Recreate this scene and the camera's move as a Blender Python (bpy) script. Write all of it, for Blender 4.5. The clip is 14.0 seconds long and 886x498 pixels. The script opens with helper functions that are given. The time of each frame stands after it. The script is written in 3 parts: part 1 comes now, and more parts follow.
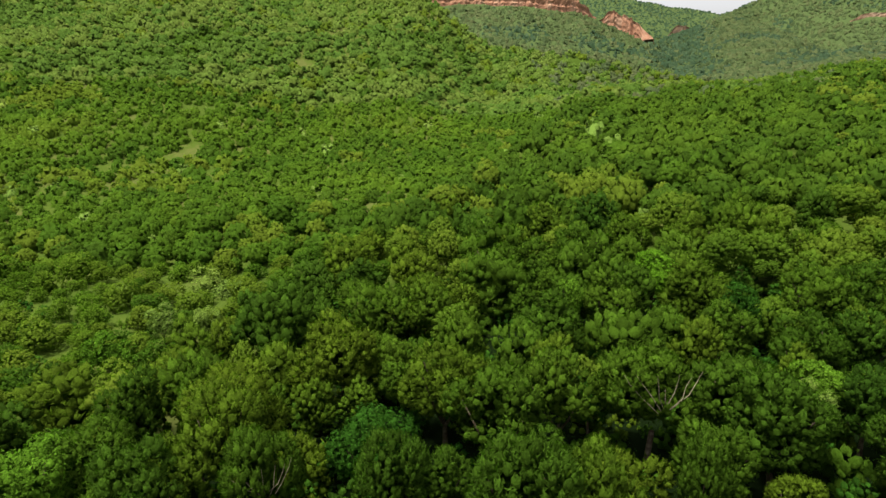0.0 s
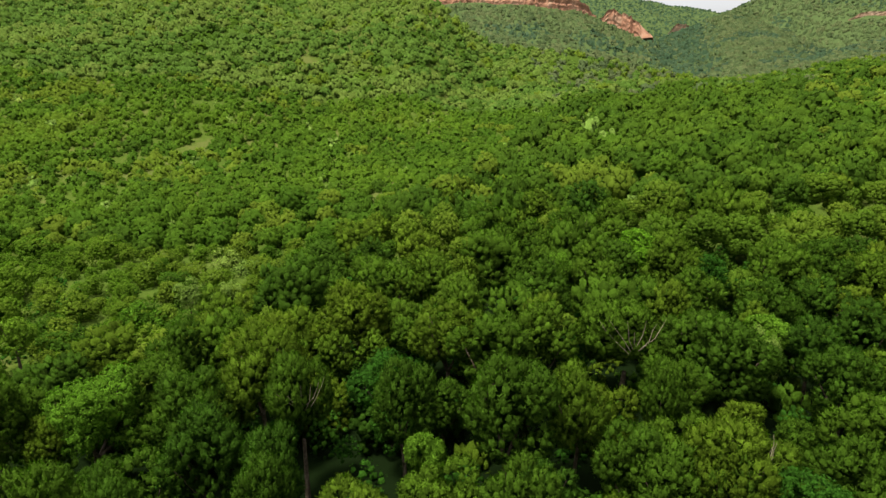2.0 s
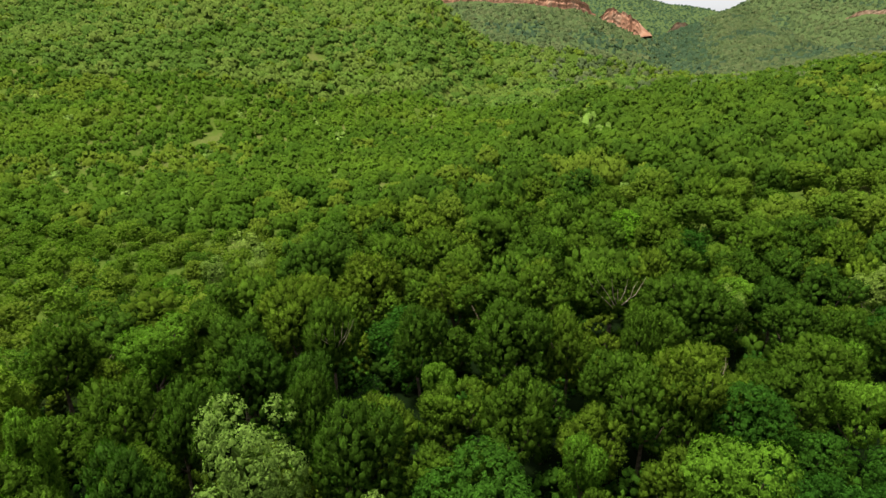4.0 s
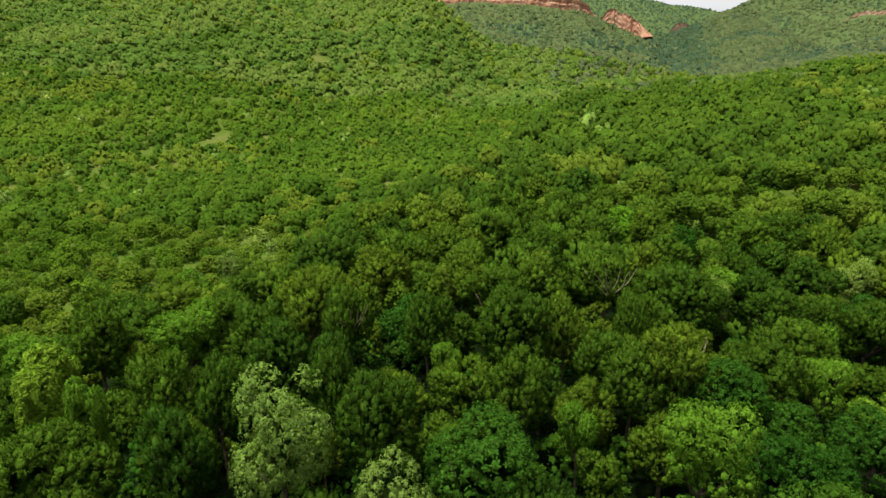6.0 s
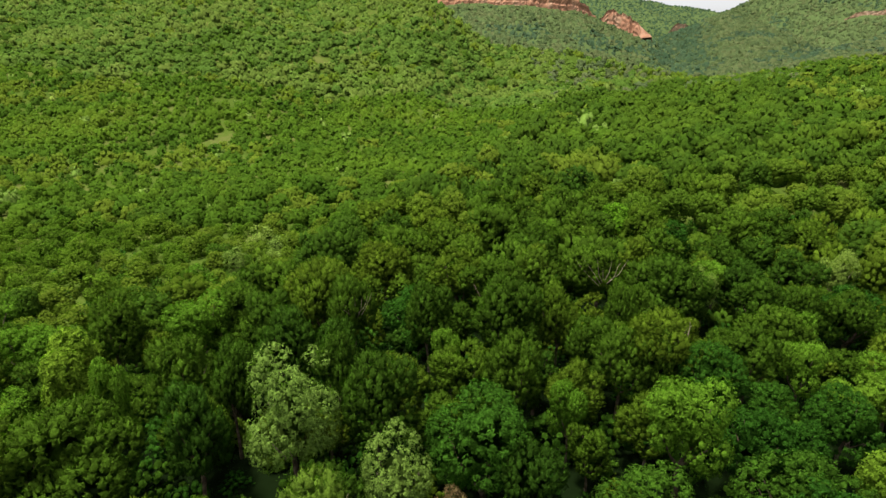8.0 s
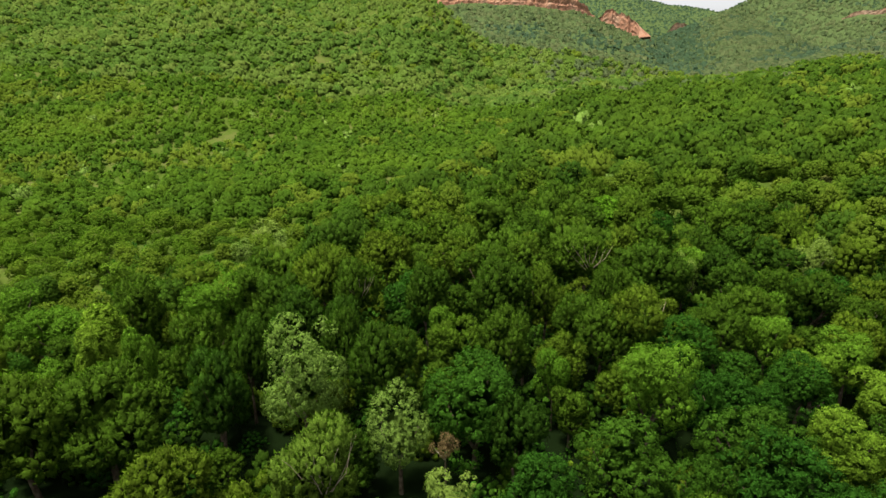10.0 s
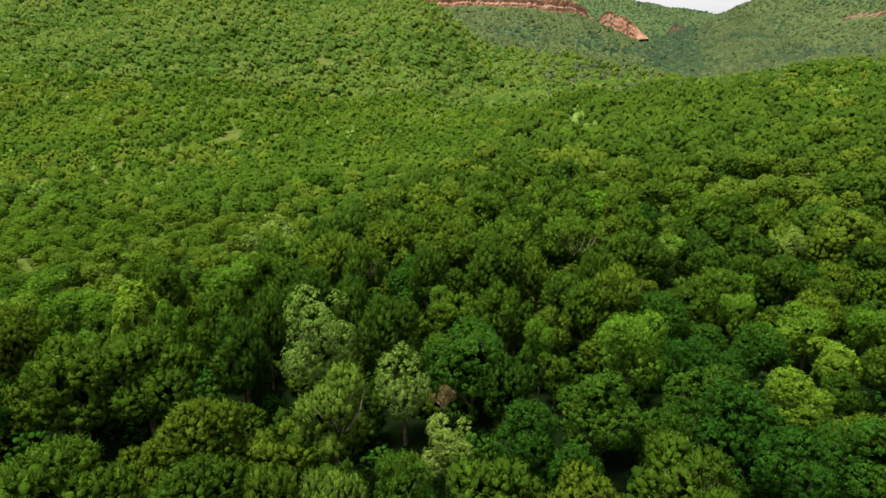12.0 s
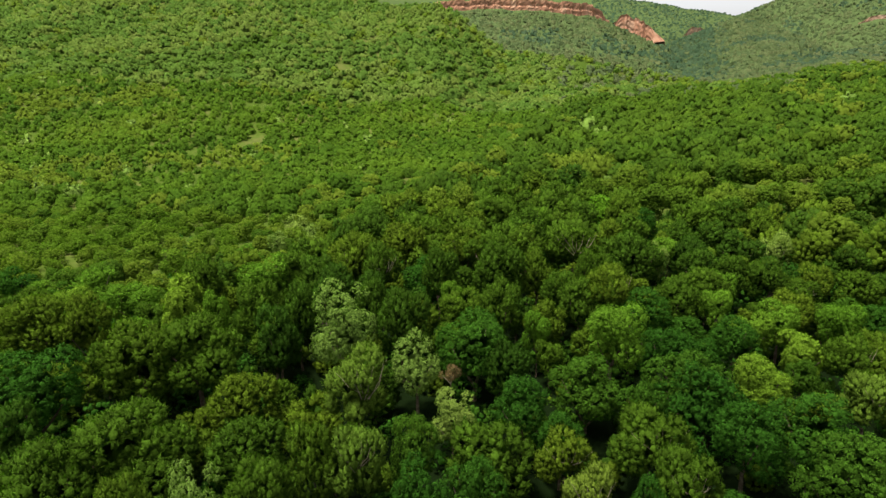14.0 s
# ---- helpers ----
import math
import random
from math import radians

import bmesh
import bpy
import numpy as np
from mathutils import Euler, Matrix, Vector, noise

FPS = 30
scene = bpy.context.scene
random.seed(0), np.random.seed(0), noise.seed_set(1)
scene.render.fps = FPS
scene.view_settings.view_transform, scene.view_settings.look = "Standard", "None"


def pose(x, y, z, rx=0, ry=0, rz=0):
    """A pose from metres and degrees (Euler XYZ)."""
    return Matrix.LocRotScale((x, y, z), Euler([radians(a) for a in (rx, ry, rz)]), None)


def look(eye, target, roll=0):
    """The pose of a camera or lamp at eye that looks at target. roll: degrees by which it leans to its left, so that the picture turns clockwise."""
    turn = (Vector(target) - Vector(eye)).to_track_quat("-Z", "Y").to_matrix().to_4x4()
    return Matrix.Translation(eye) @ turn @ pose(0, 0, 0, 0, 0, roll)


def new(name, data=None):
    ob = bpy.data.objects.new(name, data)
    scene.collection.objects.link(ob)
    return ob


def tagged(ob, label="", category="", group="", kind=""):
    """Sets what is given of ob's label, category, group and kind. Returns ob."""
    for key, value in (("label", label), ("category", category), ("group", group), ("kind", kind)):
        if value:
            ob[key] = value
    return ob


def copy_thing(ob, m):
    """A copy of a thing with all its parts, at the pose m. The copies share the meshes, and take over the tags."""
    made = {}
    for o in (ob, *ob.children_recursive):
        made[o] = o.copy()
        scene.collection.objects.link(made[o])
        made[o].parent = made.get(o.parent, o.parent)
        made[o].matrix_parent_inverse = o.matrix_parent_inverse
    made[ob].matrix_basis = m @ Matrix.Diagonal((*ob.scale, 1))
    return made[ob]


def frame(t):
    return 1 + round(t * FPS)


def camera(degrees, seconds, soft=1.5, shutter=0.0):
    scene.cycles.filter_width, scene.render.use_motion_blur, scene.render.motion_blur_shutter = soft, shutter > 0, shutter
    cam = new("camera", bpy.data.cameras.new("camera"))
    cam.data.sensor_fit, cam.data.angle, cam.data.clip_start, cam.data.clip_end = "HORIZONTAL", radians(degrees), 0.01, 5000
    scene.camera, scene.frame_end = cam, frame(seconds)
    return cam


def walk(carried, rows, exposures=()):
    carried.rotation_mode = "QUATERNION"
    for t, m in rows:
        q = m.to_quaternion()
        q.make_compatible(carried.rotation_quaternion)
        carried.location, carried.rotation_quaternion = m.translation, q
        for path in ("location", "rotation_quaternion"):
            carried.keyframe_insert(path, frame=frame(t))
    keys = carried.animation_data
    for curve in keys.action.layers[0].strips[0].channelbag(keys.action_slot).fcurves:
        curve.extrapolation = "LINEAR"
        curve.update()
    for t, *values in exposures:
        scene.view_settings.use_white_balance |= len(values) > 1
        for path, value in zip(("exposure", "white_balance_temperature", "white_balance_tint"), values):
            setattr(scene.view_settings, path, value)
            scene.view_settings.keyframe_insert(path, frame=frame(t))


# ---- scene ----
cam = camera(73.2, 14.0, soft=1.45)
PATH = [
    (0, (0.519, -0.157, 44.084), (0.502, 1.779, 43.584), -0.5),
    (0.5, (0.55, -2.775, 43.932), (0.532, -0.839, 43.43), -0.5),
    (1, (0.492, -5.661, 43.684), (0.474, -3.726, 43.18), -0.4),
    (1.5, (0.375, -8.501, 43.388), (0.355, -6.565, 42.883), -0.4),
    (2, (0.201, -11.385, 43.093), (0.182, -9.45, 42.587), -0.4),
    (2.5, (-0.089, -14.292, 42.762), (-0.108, -12.357, 42.255), -0.4),
    (3, (-0.362, -16.954, 42.418), (-0.383, -15.019, 41.912), -0.4),
    (3.5, (-0.626, -19.816, 42.083), (-0.647, -17.881, 41.575), -0.3),
    (4, (-0.888, -22.722, 41.804), (-0.908, -20.788, 41.294), -0.4),
    (6.3, (-1.559, -29.785, 42.287), (-1.585, -27.851, 41.778), -0.4),
    (6.5, (-1.565, -30.255, 42.297), (-1.592, -28.321, 41.789), -0.4),
    (7, (-1.552, -31.075, 42.286), (-1.579, -29.141, 41.777), -0.4),
    (7.5, (-1.519, -32.051, 42.234), (-1.544, -30.116, 41.727), -0.4),
    (8, (-1.385, -33.327, 42.134), (-1.41, -31.392, 41.627), -0.5),
    (8.2, (-1.35, -33.919, 42.111), (-1.375, -31.984, 41.606), -0.4),
    (10.3, (-0.865, -41.338, 41.741), (-0.891, -39.404, 41.233), -0.6),
    (10.5, (-0.869, -42.087, 41.723), (-0.896, -40.152, 41.218), -0.5),
    (11, (-0.904, -44.144, 41.678), (-0.931, -42.208, 41.174), -0.5),
    (11.5, (-0.887, -46.354, 41.56), (-0.913, -44.418, 41.057), -0.5),
    (12, (-0.795, -48.683, 41.377), (-0.819, -46.748, 40.874), -0.5),
    (12.5, (-0.62, -51.127, 41.359), (-0.645, -49.192, 40.854), -0.6),
    (13, (-0.457, -53.659, 41.935), (-0.492, -51.725, 41.428), -0.5),
    (13.5, (-0.127, -56.267, 42.859), (-0.188, -54.333, 42.353), -0.5),
    (14, (0.255, -58.919, 43.712), (0.179, -56.983, 43.213), -0.5),
]
walk(cam, [(t, look(eye, target, roll)) for t, eye, target, roll in PATH], [(0.0, 1.63), (2.0, 1.65), (4.0, 1.69), (8.0, 1.70), (14.0, 1.73)])

# ---- light: a hazy, bright sky with a soft, high sun ----
SUN_EL, SUN_AZ = 75.0, -118.0
world = bpy.data.worlds.new("sky")
scene.world = world
world.use_nodes = True
wn = world.node_tree
wn.nodes.clear()
sky = wn.nodes.new("ShaderNodeTexSky")
sky.sky_type, sky.sun_disc = "NISHITA", False
sky.sun_elevation, sky.sun_rotation = radians(SUN_EL), radians(SUN_AZ)
sky.air_density, sky.dust_density, sky.ozone_density = 1.0, 5.0, 1.0
back = wn.nodes.new("ShaderNodeBackground")
back.inputs["Strength"].default_value = 0.094
wout = wn.nodes.new("ShaderNodeOutputWorld")
haze = wn.nodes.new("ShaderNodeHueSaturation")  # thin white overcast
haze.inputs["Saturation"].default_value = 0.08
wn.links.new(sky.outputs[0], haze.inputs["Color"])
wn.links.new(haze.outputs[0], back.inputs["Color"])
wn.links.new(back.outputs[0], wout.inputs["Surface"])
sun = new("sun", bpy.data.lights.new("sun", "SUN"))
sun.data.energy, sun.data.angle, sun.data.color = 2.85, radians(9), (1.0, 0.95, 0.79)
ea, aa = radians(SUN_EL), radians(SUN_AZ)
sun.matrix_world = look((math.sin(aa) * math.cos(ea) * 100, math.cos(aa) * math.cos(ea) * 100, math.sin(ea) * 100), (0, 0, 0))

# ---- materials ----


def node_tree(name):
    mat = bpy.data.materials.new(name)
    mat.use_nodes = True
    nt = mat.node_tree
    nt.nodes.clear()
    out = nt.nodes.new("ShaderNodeOutputMaterial")
    return mat, nt, out


def leaf_material(name, dark, light, warm, rough=0.75, through_light=0.28, island=0.42, relief=0.3, grain=0.62, fine=8.0):
    """Foliage: the tone goes from tree to tree between dark, light and warm, with leaf-to-leaf and patchy variation."""
    mat, nt, out = node_tree(name)
    N, L = nt.nodes.new, nt.links.new
    info, geo, att = N("ShaderNodeObjectInfo"), N("ShaderNodeNewGeometry"), N("ShaderNodeAttribute")
    att.attribute_name = "tone"
    add = N("ShaderNodeMath"); add.operation = "ADD"
    L(info.outputs["Random"], add.inputs[0]); L(att.outputs["Fac"], add.inputs[1])
    fr = N("ShaderNodeMath"); fr.operation = "FRACT"
    L(add.outputs[0], fr.inputs[0])
    ramp = N("ShaderNodeValToRGB")
    els = ramp.color_ramp.elements
    els[0].position, els[0].color = 0.0, (*dark, 1)
    els[1].position, els[1].color = 0.62, (*light, 1)
    e = els.new(0.98); e.color = (*warm, 1)
    L(fr.outputs[0], ramp.inputs[0])
    # patches across a crown
    pos = N("ShaderNodeNewGeometry")
    noise_a = N("ShaderNodeTexNoise"); noise_a.inputs["Scale"].default_value = 0.45; noise_a.inputs["Detail"].default_value = 2
    L(pos.outputs["Position"], noise_a.inputs["Vector"])
    noise_b = N("ShaderNodeTexNoise"); noise_b.inputs["Scale"].default_value = fine; noise_b.inputs["Detail"].default_value = 4; noise_b.inputs["Roughness"].default_value = 0.6
    L(pos.outputs["Position"], noise_b.inputs["Vector"])
    m1 = N("ShaderNodeMapRange"); m1.inputs[3].default_value, m1.inputs[4].default_value = 0.72, 1.28
    L(noise_a.outputs["Fac"], m1.inputs[0])
    m2 = N("ShaderNodeMapRange"); m2.inputs[3].default_value, m2.inputs[4].default_value = 1 - grain, 1 + grain
    L(noise_b.outputs["Fac"], m2.inputs[0])
    m3 = N("ShaderNodeMapRange"); m3.inputs[3].default_value, m3.inputs[4].default_value = 1 - island, 1 + island
    L(geo.outputs["Random Per Island"], m3.inputs[0])
    p1 = N("ShaderNodeMath"); p1.operation = "MULTIPLY"; L(m1.outputs[0], p1.inputs[0]); L(m2.outputs[0], p1.inputs[1])
    p2 = N("ShaderNodeMath"); p2.operation = "MULTIPLY"; L(p1.outputs[0], p2.inputs[0]); L(m3.outputs[0], p2.inputs[1])
    sc = N("ShaderNodeVectorMath"); sc.operation = "SCALE"
    L(ramp.outputs["Color"], sc.inputs[0]); L(p2.outputs[0], sc.inputs["Scale"])
    bsdf = N("ShaderNodeBsdfPrincipled")
    bsdf.inputs["Roughness"].default_value = rough
    bsdf.inputs["Specular IOR Level"].default_value = 0.015
    L(sc.outputs[0], bsdf.inputs["Base Color"])
    rough_a = N("ShaderNodeTexNoise"); rough_a.inputs["Scale"].default_value = 0.45 * fine; rough_a.inputs["Detail"].default_value = 4
    rough_a.inputs["Roughness"].default_value = 0.65
    L(pos.outputs["Position"], rough_a.inputs["Vector"])
    bump = N("ShaderNodeBump"); bump.inputs["Strength"].default_value = 0.9; bump.inputs["Distance"].default_value = relief
    L(rough_a.outputs["Fac"], bump.inputs["Height"]); L(bump.outputs[0], bsdf.inputs["Normal"])
    tr = N("ShaderNodeBsdfTranslucent")
    tint = N("ShaderNodeVectorMath"); tint.operation = "MULTIPLY"; tint.inputs[1].default_value = (1.05, 1.45, 0.5)
    L(sc.outputs[0], tint.inputs[0]); L(tint.outputs[0], tr.inputs["Color"])
    mix = N("ShaderNodeMixShader"); mix.inputs[0].default_value = through_light
    L(bsdf.outputs[0], mix.inputs[1]); L(tr.outputs[0], mix.inputs[2])
    L(mix.outputs[0], out.inputs["Surface"])
    return mat


def earth_material(name, cols, scale, bump=0.4, shaded_litter=None):
    """Ground or rock: three colours mixed by two scales of noise, with relief."""
    mat, nt, out = node_tree(name)
    N, L = nt.nodes.new, nt.links.new
    pos = N("ShaderNodeNewGeometry")
    a = N("ShaderNodeTexNoise"); a.inputs["Scale"].default_value = scale; a.inputs["Detail"].default_value = 6
    b = N("ShaderNodeTexNoise"); b.inputs["Scale"].default_value = scale * 9; b.inputs["Detail"].default_value = 6
    L(pos.outputs["Position"], a.inputs["Vector"]); L(pos.outputs["Position"], b.inputs["Vector"])
    ramp = N("ShaderNodeValToRGB")
    els = ramp.color_ramp.elements
    els[0].position, els[0].color = 0.36, (*cols[0], 1)
    els[1].position, els[1].color = 0.52, (*cols[1], 1)
    e = els.new(0.66); e.color = (*cols[2], 1)
    mixv = N("ShaderNodeMath"); mixv.operation = "MULTIPLY_ADD"; mixv.inputs[1].default_value = 0.45
    sub = N("ShaderNodeMath"); sub.operation = "SUBTRACT"; sub.inputs[1].default_value = 0.225
    L(b.outputs["Fac"], mixv.inputs[0]); L(a.outputs["Fac"], sub.inputs[0]); L(sub.outputs[0], mixv.inputs[2])
    L(mixv.outputs[0], ramp.inputs[0])
    bsdf = N("ShaderNodeBsdfPrincipled"); bsdf.inputs["Roughness"].default_value = 1.0
    bsdf.inputs["Specular IOR Level"].default_value = 0.015
    if shaded_litter:
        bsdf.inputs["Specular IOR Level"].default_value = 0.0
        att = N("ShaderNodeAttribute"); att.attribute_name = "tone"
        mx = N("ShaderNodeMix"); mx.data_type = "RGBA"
        # leaf litter with the shade of the wood painted in
        mx.inputs[7].default_value = (*shaded_litter, 1)
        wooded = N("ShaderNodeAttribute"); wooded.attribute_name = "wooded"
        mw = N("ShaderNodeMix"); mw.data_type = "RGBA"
        # mountain ground takes the same painted haze as the distant foliage
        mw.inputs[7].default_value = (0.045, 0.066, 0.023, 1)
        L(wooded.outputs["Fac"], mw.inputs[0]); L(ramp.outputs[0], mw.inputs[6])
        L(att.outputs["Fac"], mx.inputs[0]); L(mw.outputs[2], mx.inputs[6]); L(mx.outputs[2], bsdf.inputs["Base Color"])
    else:
        L(ramp.outputs[0], bsdf.inputs["Base Color"])
    bp = N("ShaderNodeBump"); bp.inputs["Strength"].default_value = bump; bp.inputs["Distance"].default_value = 0.6
    L(b.outputs["Fac"], bp.inputs["Height"]); L(bp.outputs[0], bsdf.inputs["Normal"])
    L(bsdf.outputs[0], out.inputs["Surface"])
    return mat


LEAF = {
    "dome": leaf_material("leaf_dark_evergreen", (0.0180, 0.0443, 0.0042), (0.0330, 0.0658, 0.0051), (0.0494, 0.0782, 0.0057)),
    "olive": leaf_material("leaf_olive", (0.0224, 0.0499, 0.0044), (0.0358, 0.0697, 0.0052), (0.0510, 0.0816, 0.0059)),
    "fresh": leaf_material("leaf_fresh_green", (0.0148, 0.0495, 0.0047), (0.0212, 0.0615, 0.0056), (0.0300, 0.0680, 0.0056)),
    "light": leaf_material("leaf_light_green", (0.0473, 0.1056, 0.0075), (0.0660, 0.1320, 0.0101), (0.0792, 0.1342, 0.0105)),
    "pale": leaf_material("leaf_pale_grey_green", (0.0850, 0.1400, 0.0239), (0.1060, 0.1650, 0.0302), (0.1230, 0.1720, 0.0290)),
    "lime": leaf_material("leaf_lime", (0.0562, 0.1344, 0.0076), (0.0722, 0.1575, 0.0091), (0.0722, 0.1615, 0.0091)),
    "hill": leaf_material("leaf_hillside", (0.034, 0.074, 0.0062), (0.057, 0.105, 0.0080), (0.076, 0.112, 0.0105), through_light=0.4, island=0.11, relief=0.15, grain=0.14, fine=2.5),
    # hillside foliage made paler and bluer, with haze painted into it
    "scrub": leaf_material("leaf_upper_slope_hazed", (0.050, 0.096, 0.014), (0.071, 0.119, 0.018), (0.085, 0.124, 0.022), through_light=0.4, island=0.11, relief=0.15, grain=0.14, fine=2.5),
    "valley": leaf_material("leaf_valley", (0.028, 0.059, 0.0055), (0.048, 0.087, 0.0072), (0.069, 0.102, 0.0095), through_light=0.35, island=0.13, relief=0.15, grain=0.2, fine=3.0),
    # greyed and blued: haze over the distance is put into the colour
    "far": leaf_material("leaf_distant_woods_hazed", (0.046, 0.068, 0.027), (0.060, 0.085, 0.032), (0.074, 0.090, 0.037), through_light=0.4, island=0.12, relief=0.1, grain=0.1, fine=1.0),
    # darker and bluer: the gorge's shade and haze are put into the colour
    "gorge": leaf_material("leaf_gorge_shade_haze", (0.024, 0.046, 0.023), (0.030, 0.054, 0.027), (0.036, 0.058, 0.029), through_light=0.3, island=0.12, relief=0.1, grain=0.1, fine=1.0),
    "yellow": leaf_material("leaf_yellowish_green", (0.0520, 0.0930, 0.0100), (0.0650, 0.1070, 0.0120), (0.0780, 0.1140, 0.0140)),
    "dry": leaf_material("leaf_dry_brown", (0.1011, 0.0705, 0.0319), (0.1265, 0.0917, 0.0399), (0.1139, 0.0847, 0.0399)),
}
BARK = earth_material("bark_grey_brown", ((0.045, 0.034, 0.024), (0.075, 0.058, 0.04), (0.11, 0.09, 0.066)), 2.0)
BARK_PALE = earth_material("bark_pale", ((0.11, 0.095, 0.06), (0.165, 0.14, 0.095), (0.215, 0.19, 0.13)), 2.0)
# the floor colour is near black: litter plus painted shade under the trees
GROUND = earth_material("ground_scrub_and_grass", ((0.032, 0.054, 0.008), (0.042, 0.064, 0.010), (0.060, 0.070, 0.018)), 0.035, shaded_litter=(0.0035, 0.007, 0.002))
# duller, browner rock: the dimming by haze is put into its colour
ROCK_HAZED = earth_material("brown_rock_hazed", ((0.11, 0.08, 0.055), (0.19, 0.115, 0.075), (0.24, 0.17, 0.12)), 0.05, 0.9)
ROCK = earth_material("red_sandstone", ((0.19, 0.105, 0.07), (0.28, 0.14, 0.09), (0.31, 0.19, 0.13)), 0.05, 0.6)

# ---- terrain ----


def soft(v, s):
    """A ramp that bends smoothly from 0 to v over a width s."""
    return s * np.logaddexp(0.0, v / s)


def ease(v, a, b):
    u = np.clip((v - a) / (b - a), 0, 1)
    return u * u * (3 - 2 * u)


def higher(a, b, k):
    """The higher of two surfaces, blended over k metres."""
    return k * np.logaddexp(a / k, b / k)


def wave(x, y, size, seed):
    """Cheap smooth relief about 1 high."""
    r = np.random.default_rng(seed)
    v = 0.0
    for i in range(7):
        a, p, f = r.uniform(0, 6.28), r.uniform(0, 6.28), r.uniform(0.6, 1.7) / size
        v = v + np.sin((x * math.cos(a) + y * math.sin(a)) * f * 6.28 + p)
    return v / 3.5


def ridge(x, y, line, fall, bend):
    """Height of a ridge along points of x, y, z whose sides fall at a steady slope, rounded at the crest."""
    best = np.full(np.broadcast(x, y).shape, -1e4)
    for (ax, ay, az), (bx, by, bz) in zip(line[:-1], line[1:]):
        f = np.clip(((x - ax) * (bx - ax) + (y - ay) * (by - ay)) / ((bx - ax) ** 2 + (by - ay) ** 2), 0, 1)
        d = np.hypot(x - ax - f * (bx - ax), y - ay - f * (by - ay))
        best = np.maximum(best, az + f * (bz - az) - fall * (np.hypot(d, bend) - bend))
    return best


def ground_z(x, y):
    x, y = np.asarray(x, float), np.asarray(y, float)
    # near flat with a low mound and a dip beside it
    near = 1.0 + 5.0 * np.exp(-((x - 18) / 42) ** 2 - ((y - 70) / 55) ** 2) - 4.5 * np.exp(-((x + 55) / 32) ** 2 - ((y - 92) / 40) ** 2)
    near = near - 3.0 * ease(-y, -12, 25) - 2.5 * ease(x, 30, 70) * ease(-y, -60, -10)
    # the hillside, with a spur that falls away to the valley
    crest = 545.0 + 40 * ease(-x, 40, 160)
    yy = np.where(y > crest, crest - 0.8 * (y - crest), y)
    u = yy - 90 * ease(x, -34, 46) - 0.5 * soft(x - 45, 12) - 9 * wave(x, y, 170, 3) + 12 * ease(-x, 60, 110) + 24 * ease(-x, 110, 190)
    left = 0.40 * soft(u - 229, 34)
    # the valley and its right slope
    w = 0.55 * x + 0.83 * y
    v = x - 0.42 * y
    right = 0.165 * (soft(w - 85, 25) - soft(w - 480, 50)) - 0.10 * soft(w - 660, 60) - 0.08 * soft(y - 260, 60) * np.exp(-(v / 90) ** 2) * (1 - ease(y, 620, 900))
    right = right + 7 * wave(x, y, 240, 5) * ease(y, 200, 500) * (1 - ease(y, 700, 1000))
    z = near + higher(left, right, 5.0) - 3.4
    # the mountains behind: ridges that fall away on both sides
    rough = 2 * wave(x, y, 260, 8) + 2 * wave(x, y, 70, 9)
    for line, fall, bend in RIDGES:
        z = higher(z, ridge(x, y, line, fall, bend) + rough * ease(y, 560, 900), 3.0)
    return z


# crests of the mountains, as points of x, y, height; how steeply and how roundly the sides fall
RIDGES = [
    ([(-514, 1150, 265), (-205, 1150, 240), (-55, 1140, 209), (105, 1140, 202), (211, 1160, 195), (255, 1190, 185), (293, 1210, 169), (326, 1205, 146), (357, 1180, 114), (362, 1130, 94), (361, 1060, 74), (352, 960, 50)], 0.50, 12.0),
    ([(296, 800, 50), (358, 950, 80), (431, 1100, 118), (513, 1250, 158), (577, 1350, 194), (632, 1400, 216), (690, 1450, 242), (810, 1400, 280), (923, 1300, 274), (1264, 1300, 271)], 0.75, 8.0),
    ([(598, 1350, 200), (495, 1000, 128), (406, 760, 80), (333, 640, 54)], 0.40, 22.0),
    ([(817, 950, 157), (566, 800, 108), (469, 720, 86), (391, 640, 70), (327, 560, 55)], 0.36, 22.0),
    ([(-800, 2300, 430), (5, 2300, 422), (405, 2250, 385), (503, 2150, 357), (586, 2100, 342), (661, 2100, 330), (811, 2050, 298), (836, 2000, 274), (890, 1980, 285), (1068, 2000, 344), (1900, 2000, 420)], 0.46, 25.0),
]


def mesh_of(name, verts, tris, mats, smooth=None, tone=None, slots=None, normals=None):
    """One mesh from arrays of points and triangles."""
    me = bpy.data.meshes.new(name)
    verts, tris = np.asarray(verts, np.float32), np.asarray(tris, np.int32)
    me.vertices.add(len(verts))
    me.vertices.foreach_set("co", verts.ravel())
    me.loops.add(tris.size)
    me.loops.foreach_set("vertex_index", tris.ravel())
    me.polygons.add(len(tris))
    me.polygons.foreach_set("loop_start", np.arange(0, tris.size, 3, dtype=np.int32))
    me.polygons.foreach_set("use_smooth", np.ones(len(tris), bool) if smooth is None else smooth)
    for m in mats:
        me.materials.append(m)
    if slots is not None:
        me.polygons.foreach_set("material_index", np.asarray(slots, np.int32))
    if tone is not None:
        me.attributes.new("tone", "FLOAT", "POINT").data.foreach_set("value", np.asarray(tone, np.float32))
    if normals is not None:  # leaves are shaded by the bend of the clump they belong to
        me.attributes.new("custom_normal", "FLOAT_VECTOR", "POINT").data.foreach_set("vector", np.asarray(normals, np.float32).ravel())
    me.update(calc_edges=True)
    return me


def part(name, me, parent, label=""):
    ob = new(name, me)
    ob.parent = parent
    return tagged(ob, label)


